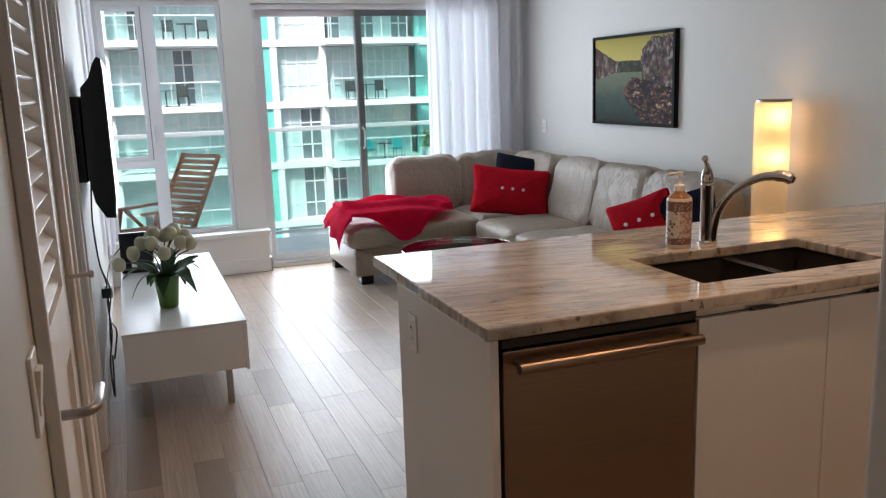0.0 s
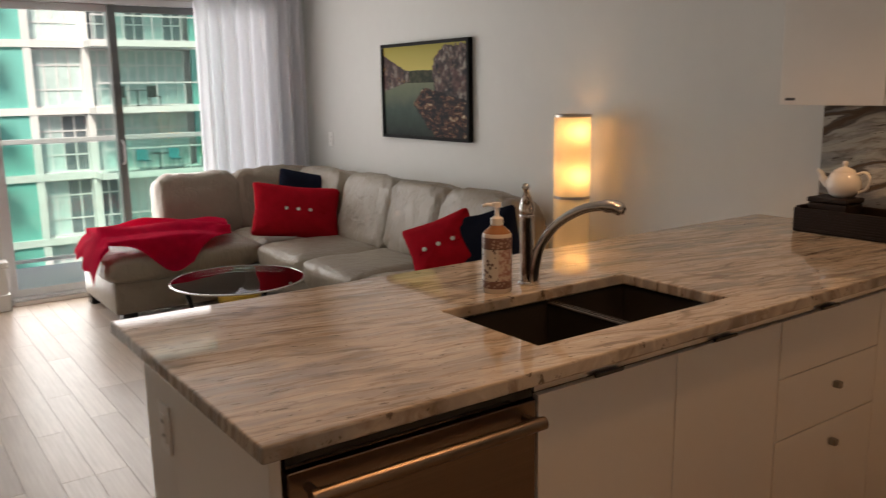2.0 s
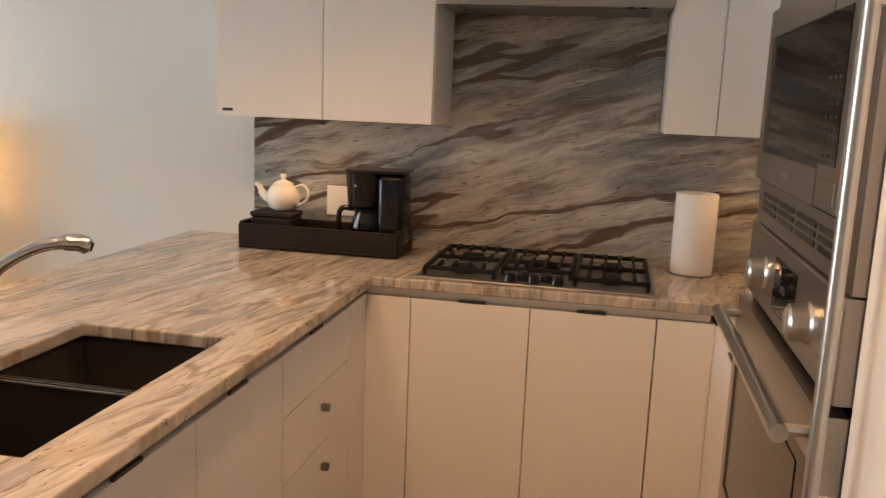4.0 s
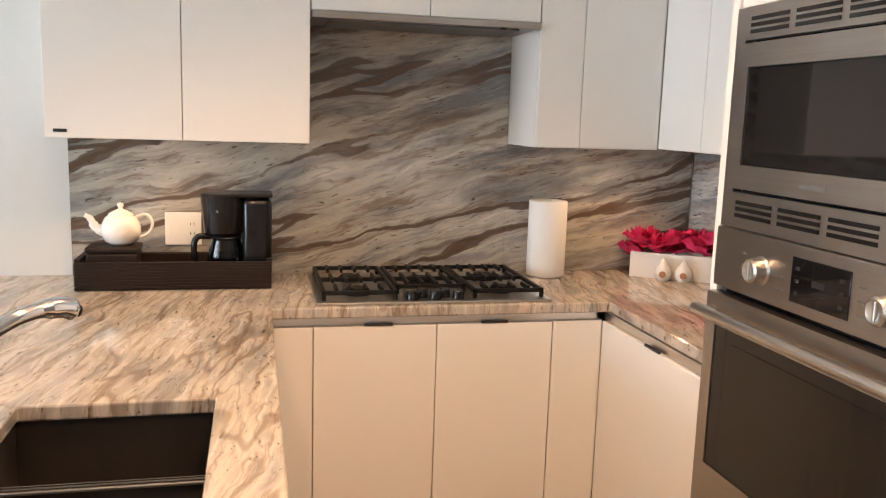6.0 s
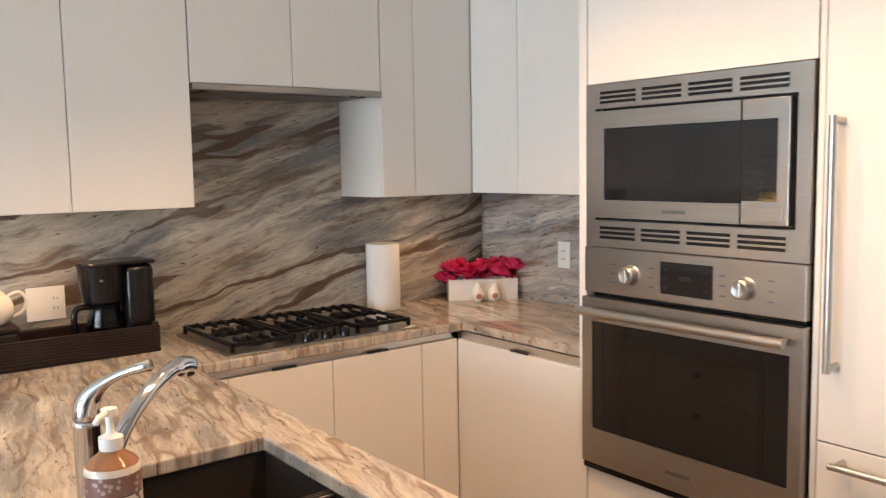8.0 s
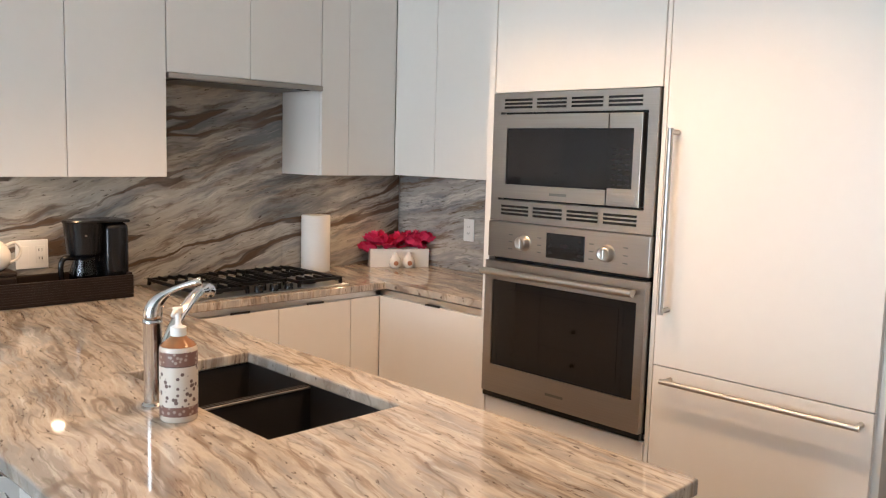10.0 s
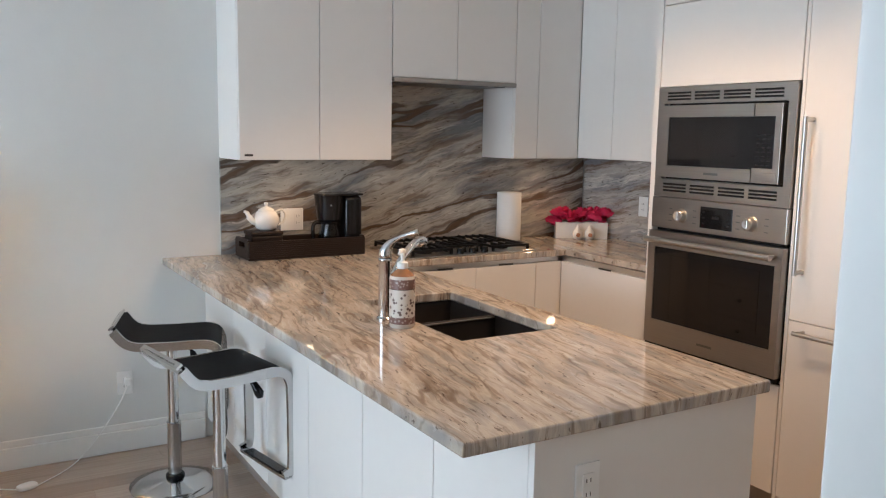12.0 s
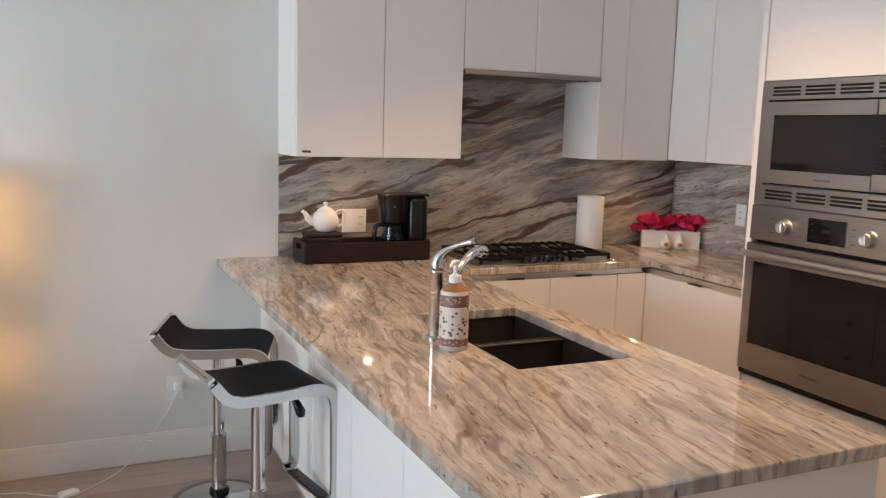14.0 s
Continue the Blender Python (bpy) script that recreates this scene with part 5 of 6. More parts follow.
def bar_stool(x, y, turn):
    """A swivel stool: a flat chromed strip bent into lip, seat edge, legs and footrest, with a black pad, gas post and disc base."""
    st = thing("bar_stool", (x, y, 0), "chrome bar stool with a curved black seat", "stool", "bar stools")
    line = curve_points([(0.222, 0.768), (0.202, 0.742), (0.178, 0.712), (0.150, 0.693), (0.105, 0.685), (0.0, 0.684), (-0.09, 0.687),
                         (-0.15, 0.687), (-0.193, 0.672), (-0.215, 0.634), (-0.22, 0.58), (-0.222, 0.42), (-0.222, 0.31), (-0.212, 0.272), (-0.18, 0.258)], 7)

    def strip(xa, xb, lift, thick, pts, round_end=0.0):
        """A band between two sides that follows the line, with rounded corners at its first end."""
        b = bmesh.new()
        loops = []
        for i, q in enumerate(pts):
            p0, p1 = pts[max(0, i - 1)], pts[min(len(pts) - 1, i + 1)]
            way = Vector((p1.x - p0.x, p1.y - p0.y)).normalized()
            nor = Vector((way.y, -way.x))
            run = sum((pts[k + 1] - pts[k]).length for k in range(i))
            cut = round_end - math.sqrt(max(0.0, round_end ** 2 - max(0.0, round_end - run) ** 2)) if round_end else 0.0
            lo, hi = xa + cut, xb - cut
            loops.append([b.verts.new((x + sx, y + q.x + nor.x * o, q.y + nor.y * o)) for sx, o in ((lo, lift), (hi, lift), (hi, lift + thick), (lo, lift + thick))])
        for l0, l1 in zip(loops, loops[1:]):
            for j in range(4):
                b.faces.new((l0[j], l0[(j + 1) % 4], l1[(j + 1) % 4], l1[j]))
        b.faces.new(loops[0][::-1])
        b.faces.new(loops[-1])
        return b
    part("seat_pan", strip(-0.176, 0.176, -0.008, 0.006, line[:62], 0.04), M_SATIN, st, "chromed seat shell", "auto")
    part("seat_pad", strip(-0.166, 0.166, -0.001, 0.011, line[2:60], 0.035), M_PAD, st, "black padded seat", "auto")
    for s0, s1 in ((-0.182, -0.167), (0.167, 0.182)):
        part("side_strip", strip(s0, s1, -0.024, 0.036, line[4:]), M_SATIN, st, "flat polished chrome strip", "auto")
    part("rear_lip", strip(-0.168, 0.168, -0.016, 0.026, line[:3]), M_SATIN, st, "", "auto")
    part("footrest_bar", box(x - 0.182, y - 0.212, 0.249, x + 0.182, y - 0.176, 0.262, 0.003), M_SATIN, st)
    part("foot_pad", box(x - 0.14, y - 0.216, 0.2625, x + 0.14, y - 0.17, 0.272, 0.004), M_BLACK, st, "black rubber foot pad")
    part("post", lathe([(0, 0.28), (0.024, 0.28), (0.024, 0.665), (0, 0.665)], (x, y, 0), 20), M_SATIN, st, "", "auto")
    part("lower_post", lathe([(0.030, 0.055), (0.030, 0.285), (0.031, 0.287), (0.031, 0.292), (0.025, 0.294), (0, 0.294)], (x, y, 0), 20), M_SATIN, st, "", "auto")
    part("collar", lathe([(0.034, 0.03), (0.041, 0.036), (0.041, 0.05), (0.034, 0.056), (0, 0.056)], (x, y, 0), 20), M_BLACK, st, "dark collar at the foot", "auto")
    part("base", lathe([(0, 0.0), (0.195, 0.0), (0.197, 0.005), (0.15, 0.014), (0.05, 0.028), (0.035, 0.034), (0, 0.035)], (x, y, 0), 44), M_SATIN, st, "round chrome foot", True)
    part("swivel_plate", box(x - 0.08, y - 0.08, 0.652, x + 0.08, y + 0.08, 0.664, 0.003), M_BLACK, st)
    lever = tube([(x - 0.02, y - 0.03, 0.65), (x - 0.09, y - 0.085, 0.638), (x - 0.105, y - 0.095, 0.628), (x - 0.125, y - 0.105, 0.595), (x - 0.128, y - 0.107, 0.578)], [0.005, 0.005, 0.013, 0.019, 0.012], 10)
    part("height_lever", lever, M_BLACK, st, "black height lever", True)
    st.rotation_euler = (0, 0, radians(turn))
    return st


bar_stool(2.53, 2.83, 10)
bar_stool(3.12, 2.87, -17)

# ---- things on the counter ----
fc = thing("kitchen_faucet", (1.945, 2.425, TOP), "arched chrome kitchen faucet with a side lever", "faucet")
FX, FYY = 1.945, 2.42
part("column", lathe([(0, 0), (0.027, 0), (0.027, 0.006), (0.0215, 0.012), (0.0215, 0.20), (0.0225, 0.202), (0.0225, 0.208), (0.0205, 0.211), (0, 0.2115)], (FX, FYY, TOP), 24), M_SATIN, fc, "", "auto")
spout = curve_points([(FX + 0.012, FYY - 0.016, TOP + 0.004), (FX + 0.014, FYY - 0.022, TOP + 0.06), (FX + 0.022, FYY - 0.04, TOP + 0.125), (FX + 0.045, FYY - 0.085, TOP + 0.19), (FX + 0.085, FYY - 0.15, TOP + 0.235), (FX + 0.13, FYY - 0.205, TOP + 0.243), (FX + 0.15, FYY - 0.235, TOP + 0.232)], 8)
part("spout", tube(spout, [0.0175 - 0.004 * math.sin(i / len(spout) * 3) + (0.004 if len(spout) - 2 > i > len(spout) - 12 else 0) - (0.005 if i == len(spout) - 1 else 0) for i in range(len(spout))], 16), M_SATIN, fc, "", True)
tip, way = spout[-1], (spout[-1] - spout[-3]).normalized()
part("spray_nozzle", tube([tip - way * 0.002, tip + way * 0.004], [0.012, 0.0105], 16), M_BLACK, fc, "dark spray nozzle", "auto")
lever = curve_points([(FX, FYY, TOP + 0.212), (FX - 0.003, FYY - 0.003, TOP + 0.238), (FX - 0.014, FYY - 0.015, TOP + 0.262), (FX - 0.04, FYY - 0.043, TOP + 0.286), (FX - 0.078, FYY - 0.083, TOP + 0.304)], 5)
part("lever", tube(lever, [0.0212, 0.022, 0.022, 0.0218, 0.0212, 0.0205, 0.0195, 0.018, 0.0165, 0.015, 0.0135, 0.0115, 0.0098, 0.0085, 0.0077, 0.0072, 0.0072, 0.0076, 0.0084, 0.0095, 0.0105], 16), M_SATIN, fc, "bottle-shaped lever with a flared tip", True)

sb = thing("soap_bottle", (1.83, 2.42, TOP), "round soap bottle with patterned label and white pump", "soap bottle")
SBP = (1.828, 2.415, TOP)
M_SOAP = surf("cream_soap", (0.70, 0.62, 0.53), 0.15, vary=0.05, grain=15, bump=0.0)
kl = Net("patterned_label")
uvw = kl.n.new("ShaderNodeTexCoord").outputs["Object"]
vor = kl.add("TexVoronoi", Vector=uvw, Scale=95.0)
nz = kl.noise(uvw, 70, 2)
hz_ = kl.math("SUBTRACT", kl.add("SeparateXYZ", Vector=uvw).outputs[2], TOP)
side_ = kl.math("ADD", kl.math("SUBTRACT", kl.add("SeparateXYZ", Vector=uvw).outputs[0], SBP[0]), kl.math("SUBTRACT", SBP[1], kl.add("SeparateXYZ", Vector=uvw).outputs[1]))
pat = kl.mix(kl.ramp(vor.outputs["Distance"], [(0.28, (0.7,) * 3), (0.40, (0, 0, 0))]), (0.20, 0.105, 0.085), (0.50, 0.42, 0.36))
mid = kl.math("MULTIPLY", kl.math("GREATER_THAN", hz_, 0.036), kl.math("LESS_THAN", hz_, 0.128))
fig = kl.ramp(kl.add("TexVoronoi", Vector=uvw, Scale=72.0).outputs["Distance"], [(0.30, (0.95,) * 3), (0.36, (0, 0, 0))])
red_side = kl.mix(kl.ramp(nz, [(0.44, (0, 0, 0)), (0.56, (0.75,) * 3)]), (0.62, 0.52, 0.45), (0.30, 0.09, 0.07))
panel_ = kl.mix(kl.math("GREATER_THAN", side_, 0.012), kl.mix(fig, (0.66, 0.60, 0.53), (0.12, 0.07, 0.06)), red_side)
rule = kl.math("LESS_THAN", kl.math("ABSOLUTE", kl.math("SUBTRACT", hz_, 0.128)), 0.0012)
pat = kl.mix(mid, pat, panel_)
pat = kl.mix(rule, pat, (0.10, 0.06, 0.05))
kl.to("Base Color", pat).to("Roughness", 0.35)
part("bottle", lathe([(0, 0), (0.039, 0), (0.042, 0.004), (0.042, 0.165), (0.040, 0.170), (0, 0.171)], SBP, 32), M_SOAP, sb, "", "auto")
part("shoulder", lathe([(0.0395, 0.1705), (0.033, 0.178), (0.019, 0.189), (0.0175, 0.1925), (0, 0.1925)], SBP, 32), surf("amber_shoulder", (0.30, 0.14, 0.06), 0.12, vary=0.08, grain=15, bump=0.0), sb, "glossy amber brown shoulder", True)
part("label", lathe([(0.0426, 0.014), (0.0426, 0.160)], SBP, 32), kl.m, sb, "red and white patterned paper label", True)
part("pump", lathe([(0, 0.192), (0.017, 0.192), (0.018, 0.196), (0.018, 0.212), (0.009, 0.216), (0.006, 0.22), (0.006, 0.242), (0.012, 0.244), (0.012, 0.256), (0, 0.258)], SBP, 20), M_OUTLET, sb, "white pump head", "auto")
part("nozzle", tube([(SBP[0], SBP[1], TOP + 0.25), (SBP[0] - 0.02, SBP[1] + 0.02, TOP + 0.25), (SBP[0] - 0.03, SBP[1] + 0.028, TOP + 0.245)], 0.005, 8), M_OUTLET, sb, "", True)

# tray with teapot box and coffee maker
tr = thing("serving_tray", (3.46, 2.13, TOP), "dark brown woven serving tray with handle slots", "tray")
TX0, TX1, TY0, TY1 = 3.355, 3.575, 1.825, 2.445
b = box(TX0, TY0, TOP + 0.001, TX1, TY1, TOP + 0.014, 0.004)
part("base", b, M_WICKER, tr)
for x0, x1, y0, y1 in ((TX0, TX0 + 0.016, TY0, TY1), (TX1 - 0.016, TX1, TY0, TY1)):
    part("side", box(x0, y0, TOP + 0.014, x1, y1, TOP + 0.093, 0.005), M_WICKER, tr)
for y0 in (TY0, TY1 - 0.016):
    e = upright(TX0 + 0.016, TX1 - 0.016, y0, y0 + 0.016, TOP + 0.014, TOP + 0.10, [(3.42, 3.51, TOP + 0.055, TOP + 0.083)], "x")
    part("end_with_slot", e, M_WICKER, tr)
for k in range(9):
    part("weave_band", box(TX0 - 0.003, TY0 + 0.004, TOP + 0.008 + k * 0.0098, TX0, TY1 - 0.004, TOP + 0.0155 + k * 0.0098, 0.001), M_WICKER, tr)
tb = thing("tea_box", (3.455, 2.34, TOP + 0.014), "small dark woven box under the teapot", "box")
part("body", box(3.40, 2.255, TOP + 0.0142, 3.52, 2.415, TOP + 0.115, 0.008), M_WICKER, tb)
part("lid", box(3.397, 2.252, TOP + 0.1155, 3.523, 2.418, TOP + 0.135, 0.006), M_WICKER, tb)

tp = thing("teapot", (3.46, 2.325, TOP + 0.135), "round white porcelain teapot with lid", "teapot")
TPP = (3.475, 2.315, TOP + 0.1355)
part("pot", lathe([(0, 0), (0.035, 0), (0.052, 0.012), (0.064, 0.04), (0.062, 0.065), (0.05, 0.09), (0.036, 0.10), (0, 0.10)], TPP, 32), M_CERAMIC, tp, "", True)
part("lid", lathe([(0.04, 0.098), (0.038, 0.104), (0.02, 0.114), (0.008, 0.118), (0.007, 0.124), (0.011, 0.130), (0.009, 0.138), (0, 0.14)], TPP, 24), M_CERAMIC, tp, "", True)
part("spout", tube(curve_points([(TPP[0], TPP[1] + 0.05, TPP[2] + 0.04), (TPP[0], TPP[1] + 0.08, TPP[2] + 0.058), (TPP[0], TPP[1] + 0.095, TPP[2] + 0.085), (TPP[0], TPP[1] + 0.112, TPP[2] + 0.098)], 5), [0.018] * 4 + [0.015] * 4 + [0.011] * 4 + [0.008] * 4, 12), M_CERAMIC, tp, "", True)
part("handle", tube(curve_points([(TPP[0], TPP[1] - 0.045, TPP[2] + 0.09), (TPP[0], TPP[1] - 0.08, TPP[2] + 0.10), (TPP[0], TPP[1] - 0.10, TPP[2] + 0.075), (TPP[0], TPP[1] - 0.09, TPP[2] + 0.04), (TPP[0], TPP[1] - 0.058, TPP[2] + 0.022)], 6), 0.0055, 10), M_CERAMIC, tp, "", True)

cm = thing("coffee_maker", (3.47, 1.95, TOP + 0.014), "black drip coffee maker with glass carafe", "coffee maker")
CX, CY, CZ = 3.465, 1.95, TOP + 0.0145
part("base", pillow((CX, CY - 0.01, CZ + 0.014), (0.17, 0.20, 0.028), 0.3), M_BLACK, cm, "", True)
part("tower", box(CX - 0.074, CY - 0.128, CZ + 0.012, CX + 0.072, CY - 0.03, CZ + 0.288, 0.024, 3), M_BLACK, cm, "", "auto")
part("filter_head", lathe([(0, 0.16), (0.06, 0.16), (0.067, 0.166), (0.074, 0.235), (0.078, 0.284), (0.079, 0.288), (0, 0.289)], (CX - 0.004, CY + 0.03, CZ), 32), M_BLACK, cm, "", "auto")
part("lid", join(lathe([(0, 0.289), (0.081, 0.289), (0.082, 0.293), (0.078, 0.299), (0, 0.303)], (CX - 0.004, CY + 0.03, CZ), 32), box(CX - 0.076, CY - 0.13, CZ + 0.2885, CX + 0.076, CY + 0.03, CZ + 0.300, 0.005)), M_BLACK, cm, "", "auto")
part("badge", box(CX - 0.0765, CY + 0.014, CZ + 0.238, CX - 0.074, CY + 0.054, CZ + 0.246), M_STEEL, cm)
ca = part("carafe", lathe([(0, 0.0), (0.05, 0.0), (0.064, 0.02), (0.062, 0.06), (0.048, 0.105), (0.05, 0.118)], (CX - 0.002, CY + 0.025, CZ + 0.03), 28), glassy("carafe_glass", (0.35, 0.35, 0.35)), cm, "smoked glass carafe", True)
part("carafe_lid", lathe([(0, 0.13), (0.048, 0.128), (0.053, 0.118), (0.05, 0.112), (0, 0.112)], (CX - 0.002, CY + 0.025, CZ + 0.03), 24), M_BLACK, ca, "", "auto")
part("carafe_handle", tube(curve_points([(CX - 0.015, CY + 0.075, CZ + 0.15), (CX - 0.02, CY + 0.115, CZ + 0.15), (CX - 0.022, CY + 0.13, CZ + 0.12), (CX - 0.02, CY + 0.125, CZ + 0.05)], 6), 0.0105, 10), M_BLACK, ca, "black carafe handle", True)

# paper towel roll
pt = thing("paper_towel", (3.535, 0.79, TOP), "white paper towel roll standing on end", "paper towel")
part("roll", lathe([(0.02, 0.004), (0.071, 0.004), (0.073, 0.01), (0.073, 0.284), (0.071, 0.289), (0.02, 0.289), (0.02, 0.004)], (3.535, 0.79, TOP), 36), M_PAPERWHITE, pt, "", "auto")
part("holder_base", lathe([(0, 0.0), (0.078, 0.0), (0.078, 0.003), (0, 0.0038)], (3.535, 0.79, TOP), 32), M_STEEL, pt, "", "auto")

# planter with roses and two shakers
fp = thing("flower_planter", (3.455, 0.295, TOP), "glossy white rectangular planter full of pink roses", "planter")
FM = pose(3.455, 0.295, TOP, 0, 0, 58)
part("box", moved(sheet([-0.16, -0.152, 0.152, 0.16], [-0.045, -0.037, 0.037, 0.045], lambda x, y: abs(x) > 0.152 or abs(y) > 0.037, 0.0, 0.098), FM), M_CERAMIC, fp, "glossy white sides")
part("soil_foam", moved(box(-0.151, -0.036, 0.0, 0.151, 0.036, 0.085), FM), M_PAPERWHITE, fp)
M_ROSE = surf("pink_petals", (0.72, 0.03, 0.12), 0.55, vary=0.25, grain=30, bump=0.15)


def rose(centre, size, seed):
    """A rose: curled petals in turning rings."""
    b = bmesh.new()
    r = random.Random(seed)
    tilt = Euler((r.uniform(-0.6, 0.6), r.uniform(-0.6, 0.6), r.uniform(0, 6))).to_matrix().to_4x4()
    for ring, (n, rad, lean) in enumerate(((3, 0.22, 0.0), (4, 0.42, 0.12), (5, 0.66, 0.34), (6, 0.88, 0.62), (6, 1.02, 0.9))):
        for k in range(n):
            a0 = 2 * math.pi * k / n + ring * 0.5 + r.uniform(-0.15, 0.15)
            w = 3.6 / n + 0.5
            rows_ = []
            for i in range(4):
                s = i / 3
                row = []
                for j in range(6):
                    t = j / 5 - 0.5
                    rr = size * rad * (0.35 + 0.55 * s + 0.25 * lean * s * s) * (1 - 0.1 * (2 * t) ** 2)
                    z = size * ((0.95 - 0.25 * lean) * s - 0.35 * lean * s * s * s - 0.3 * ring * 0.2 - 0.22 * s * (2 * t) ** 2 + r.uniform(-0.02, 0.02))
                    row.append(b.verts.new((rr * math.cos(a0 + t * w), rr * math.sin(a0 + t * w), z)))
                rows_.append(row)
            for q0, q1 in zip(rows_, rows_[1:]):
                for j in range(5):
                    b.faces.new((q0[j], q0[j + 1], q1[j + 1], q1[j]))
    return moved(b, Matrix.Translation(centre) @ tilt)


rr_ = random.Random(7)
for k in range(15):
    u = -0.165 + 0.33 * k / 14
    side = (-0.045, 0.02, -0.02)[k % 3]
    c = FM @ Vector((u, side, 0.125 + 0.02 * (k % 2) - (0.035 if k in (0, 14, 9) else 0)))
    part("rose", rose(c, 0.056, k), M_ROSE, fp, "open pink rose", True)
for k, (u, v) in enumerate(((-0.045, 0.075), (0.03, 0.08))):
    sh = thing("shaker", tuple(FM @ Vector((u, v, 0))), "small white round shaker with a cork", "shaker", "shakers")
    c = FM @ Vector((u, v, 0))
    part("pot", lathe([(0, 0), (0.022, 0), (0.031, 0.015), (0.033, 0.032), (0.027, 0.052), (0.014, 0.066), (0.009, 0.08), (0.007, 0.084), (0, 0.085)], tuple(c), 20), M_CERAMIC, sh, "", True)
    cork = moved(lathe([(0, 0.006), (0.012, 0.006), (0.013, 0.0), (0, 0)], (0, 0, 0), 14), Matrix.Translation(FM @ Vector((u, v + 0.03, 0.028))) @ pose(0, 0, 0, 0, 0, 58) @ pose(0, 0, 0, -90, 0, 0))
    part("cork", cork, M_TEAK, sh, "brown cork stopper", "auto")

# ---- on the tv bench ----
fv = thing("tulip_vase", (0.225, 4.44, 0.452), "green pot of cream artificial tulips", "flower pot")
VP = (0.225, 4.44, 0.452)
M_GREENPOT = surf("green_glaze", (0.10, 0.22, 0.035), 0.3, vary=0.05, grain=20, bump=0.02)
M_LEAF = surf("tulip_leaf", (0.035, 0.085, 0.03), 0.4, vary=0.2, grain=25, bump=0.1)
M_TULIP = surf("cream_petal", (0.62, 0.60, 0.42), 0.5, vary=0.08, grain=30, bump=0.1)
part("pot", lathe([(0, 0), (0.043, 0), (0.046, 0.006), (0.064, 0.16), (0.066, 0.165), (0.058, 0.165), (0.055, 0.15), (0, 0.15)], VP, 32), M_GREENPOT, fv, "", "auto")
rt = random.Random(11)
for k in range(15):
    a = 2 * math.pi * k / 15 + rt.uniform(-0.2, 0.2)
    reach = (0.05, 0.11, 0.15)[k % 3] + rt.uniform(-0.01, 0.02)
    hgt = (0.335, 0.315, 0.28)[k % 3] + rt.uniform(-0.02, 0.03)
    if k == 4:
        a, reach, hgt = 3.3, 0.22, 0.215
    tip = Vector((VP[0] + reach * math.cos(a), VP[1] + reach * math.sin(a), VP[2] + hgt))
    base_ = Vector((VP[0] + 0.02 * math.cos(a), VP[1] + 0.02 * math.sin(a), VP[2] + 0.15))
    midp = base_ * 0.5 + tip * 0.5 + Vector((0, 0, 0.03)) - Vector((math.cos(a), math.sin(a), 0)) * 0.02
    part("stem", tube(curve_points([base_, midp, tip], 5), 0.0035, 6), M_LEAF, fv, "", True)
    part("bloom", lathe([(0, -0.006), (0.021, 0.0), (0.031, 0.018), (0.033, 0.038), (0.026, 0.056), (0.014, 0.066), (0.009, 0.06), (0, 0.05)], tuple(tip), 9), M_TULIP, fv, "cream tulip bloom", True)
for k in range(16):
    a = 2 * math.pi * k / 16 + 0.2
    L = rt.uniform(0.13, 0.22)
    b = bmesh.new()
    prev = None
    for i in range(8):
        s = i / 7
        d = 0.03 + L * 0.85 * s
        z = VP[2] + 0.15 + L * (1.1 * s - (0.55 + 0.5 * (k % 3)) * s * s)
        w = 0.034 * math.sin(math.pi * min(1, s * 0.92 + 0.06)) + 0.002
        c = Vector((VP[0] + d * math.cos(a), VP[1] + d * math.sin(a), z))
        sd = Vector((-math.sin(a), math.cos(a), 0.25)) * w
        cur = (b.verts.new(c - sd), b.verts.new(c + Vector((0, 0, -0.006))), b.verts.new(c + sd))
        if prev:
            b.faces.new((prev[0], prev[1], cur[1], cur[0]))
            b.faces.new((prev[1], prev[2], cur[2], cur[1]))
        prev = cur
    part("leaf", b, M_LEAF, fv, "", True)

rb = thing("router_box", (0.07, 5.4, 0.452), "upright black modem box on the tv bench", "modem")
part("case", box(0.0, 5.38, 0.4525, 0.19, 5.42, 0.70, 0.008), M_BLACK, rb)
part("label", box(0.06, 5.379, 0.49, 0.09, 5.3798, 0.55), M_OUTLET, rb, "small white sticker")
for k, pts in enumerate([[(-0.08, 4.5, 1.1), (-0.09, 4.42, 0.9), (-0.08, 4.45, 0.7), (-0.06, 4.5, 0.56), (-0.07, 4.4, 0.3)],
                         [(0.01, 5.4, 0.62), (-0.05, 5.0, 0.6), (-0.07, 4.6, 0.5), (-0.06, 4.45, 0.35), (-0.075, 4.25, 0.25), (-0.07, 4.2, 0.1), (-0.06, 4.22, 0.3)],
                         [(-0.085, 4.3, 0.95), (-0.07, 4.2, 0.75), (-0.04, 4.3, 0.6), (-0.06, 4.35, 0.45), (-0.03, 4.2, 0.42), (-0.05, 4.15, 0.3)]]):
    cb = thing("cable", pts[-1], "loose black cable hanging behind the tv bench", "cable", "cables")
    part("cord", tube(curve_points(pts, 8), 0.004, 6), M_BLACK, cb, "", True)
ab = thing("power_adapter", (-0.06, 4.42, 0.55), "black power adapter hanging on its cable", "adapter")
part("case", box(-0.085, 4.39, 0.54, -0.035, 4.46, 0.59, 0.006), M_BLACK, ab)

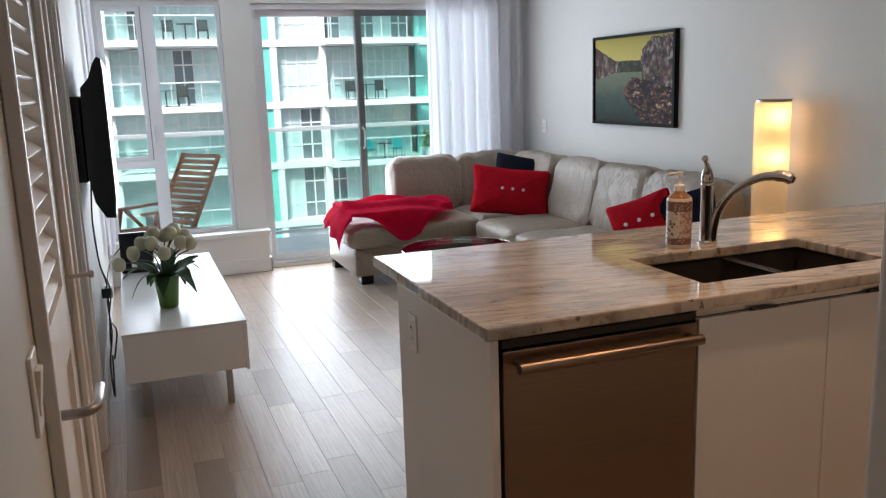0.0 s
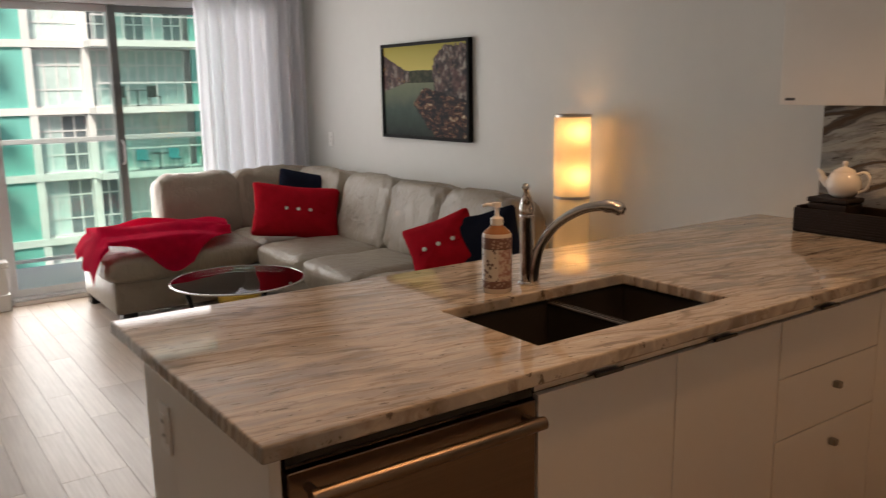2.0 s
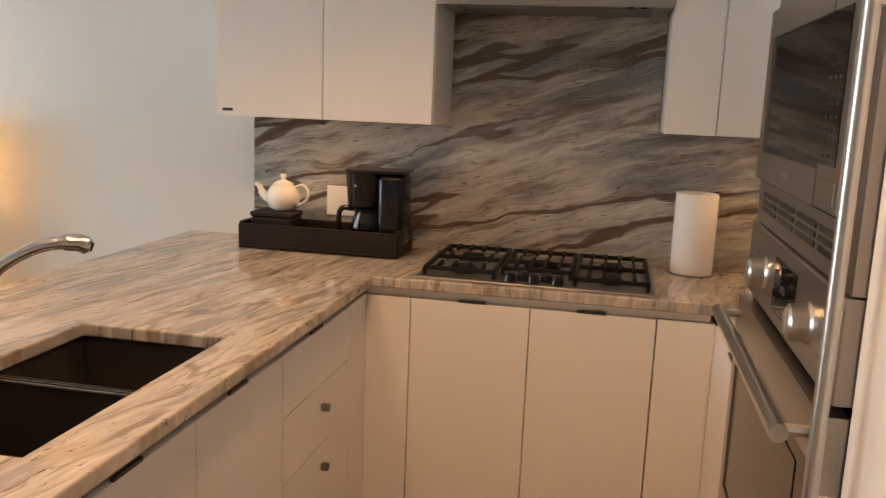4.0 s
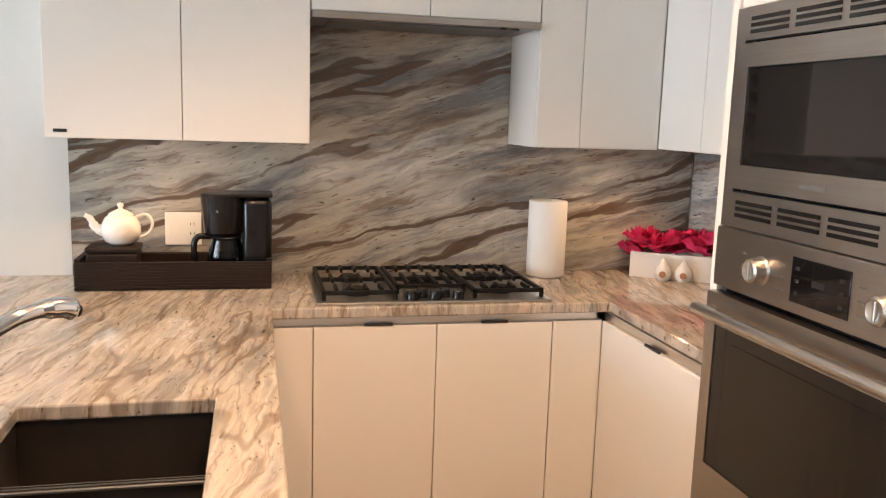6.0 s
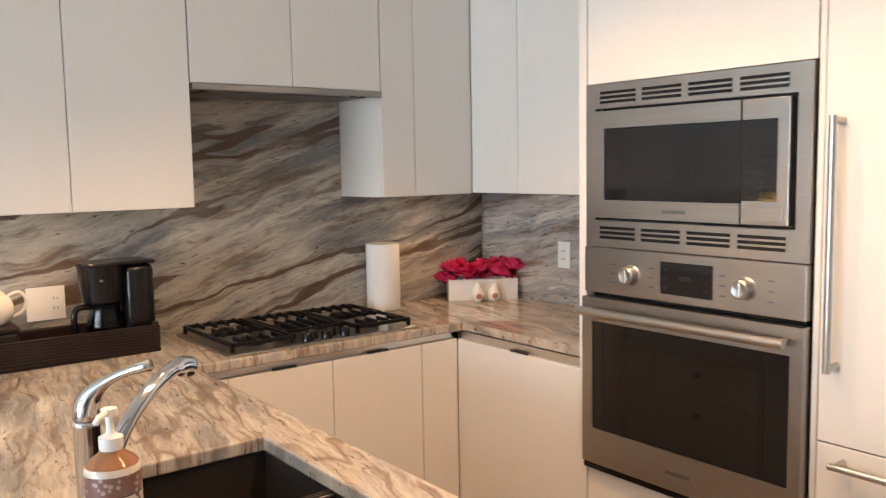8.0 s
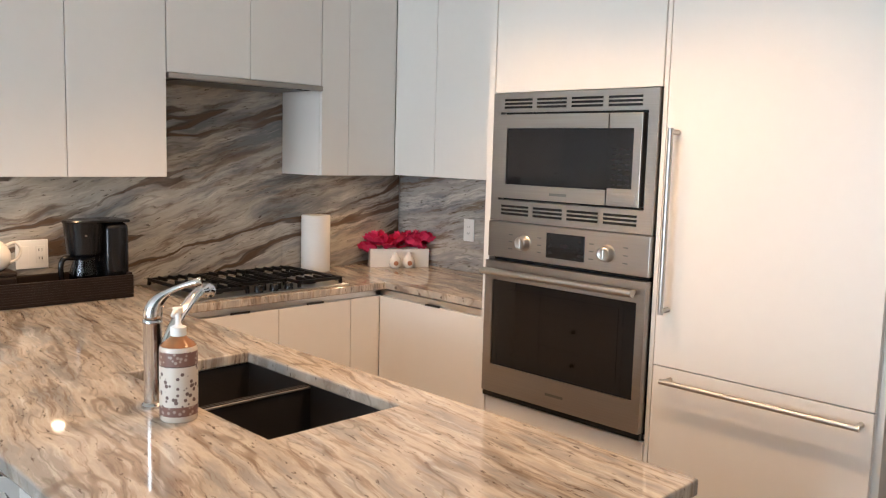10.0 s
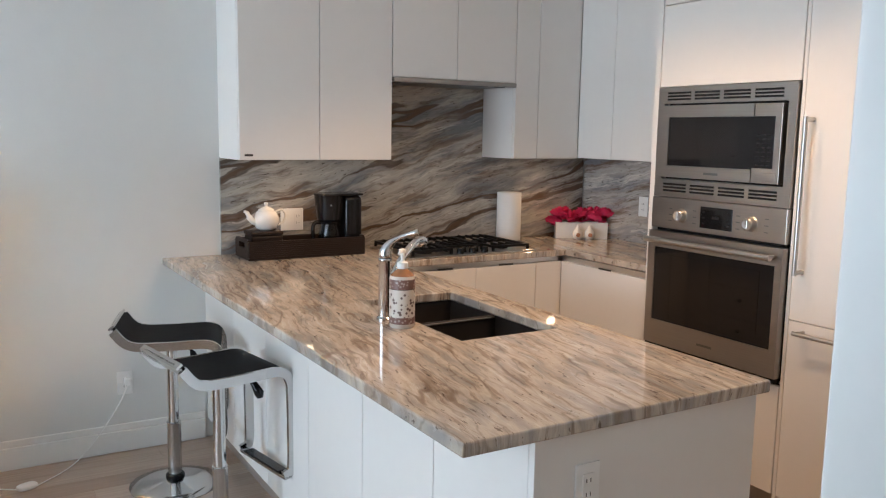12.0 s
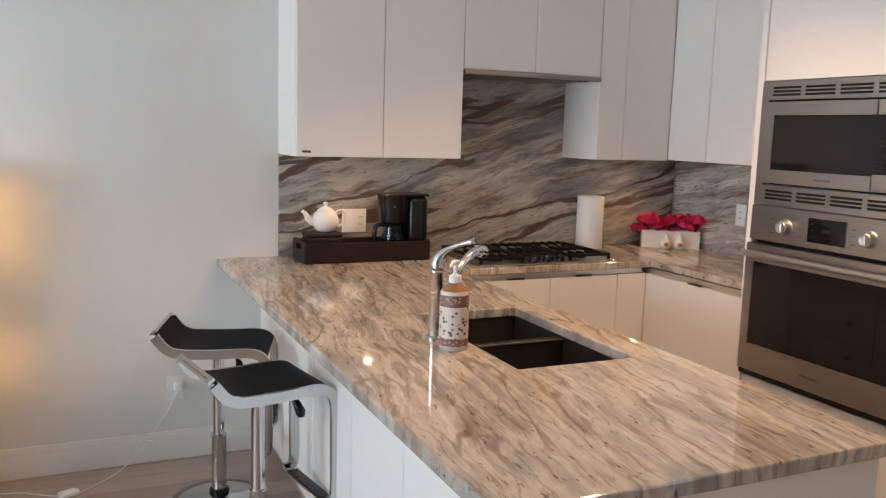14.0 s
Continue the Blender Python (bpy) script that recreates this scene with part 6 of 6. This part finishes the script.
# ---- puck lights under the wall cabinets ----
M_PUCKGLOW = Net("puck_glow")
M_PUCKGLOW.to("Emission Color", (1.0, 0.70, 0.42, 1)).to("Emission Strength", 26.0)
for py, pz in PUCKS:
    pk_ = thing("puck_light", (3.40, py, pz), "small round warm puck light under the wall cabinet", "puck light", "puck lights")
    part("ring", lathe([(0.022, -0.0012), (0.033, -0.0012), (0.034, -0.0004), (0.022, -0.0004), (0.022, -0.0012)], (3.40, py, pz), 24), M_STEEL_V, pk_, "", "auto")
    part("lens", lathe([(0, -0.0012), (0.0215, -0.001), (0.0215, -0.0004), (0, -0.0004)], (3.40, py, pz), 20), M_PUCKGLOW.m, pk_, "glowing lens", True)

# ---- recessed ceiling lights ----
M_LAMPGLOW = Net("pot_glow")
M_LAMPGLOW.to("Emission Color", (1.0, 0.72, 0.45, 1)).to("Emission Strength", 12.0)
for px, py in POTS:
    pl = thing("ceiling_light", (px, py, CEIL - 0.01), "small round recessed warm ceiling light", "ceiling light", "ceiling lights")
    part("ring", lathe([(0.05, 0), (0.065, 0.002), (0.065, 0.008), (0.05, 0.008), (0.05, 0)], (px, py, CEIL - 0.0085), 28), M_TRIM, pl, "", "auto")
    part("lens", lathe([(0, 0.004), (0.05, 0.004), (0.05, 0.0075), (0, 0.0075)], (px, py, CEIL - 0.0085), 28), M_LAMPGLOW.m, pl, "glowing lens")

# ---- floor planks ----
PW = 0.13
plank_mesh = {}
rp = random.Random(3)
x = -0.29
while x < WX:
    x1 = min(x + PW, WX)
    y = -1.2 - rp.randrange(2, 22) * 0.05
    while y < NY + 0.1:
        L = rp.choice((0.55, 0.8, 1.05, 1.2))
        y0, y1 = max(y, -1.2), min(y + L, NY + 0.1)
        y += L
        if y1 - y0 < 0.05:
            continue
        key = (round(x1 - x, 3), round(y1 - y0, 2))
        if key not in plank_mesh:
            bm = box(0.0004, 0.0004, -0.008, key[0] - 0.0004, key[1] - 0.0004, 0.0, 0.0007, 1)
            me = bpy.data.meshes.new("plank")
            bm.to_mesh(me)
            bm.free()
            me.materials.append(M_OAK)
            plank_mesh[key] = me
        pk = new("plank", plank_mesh[key])
        pk.parent = floor
        pk.location = (x, y0, 0)
    x = x1
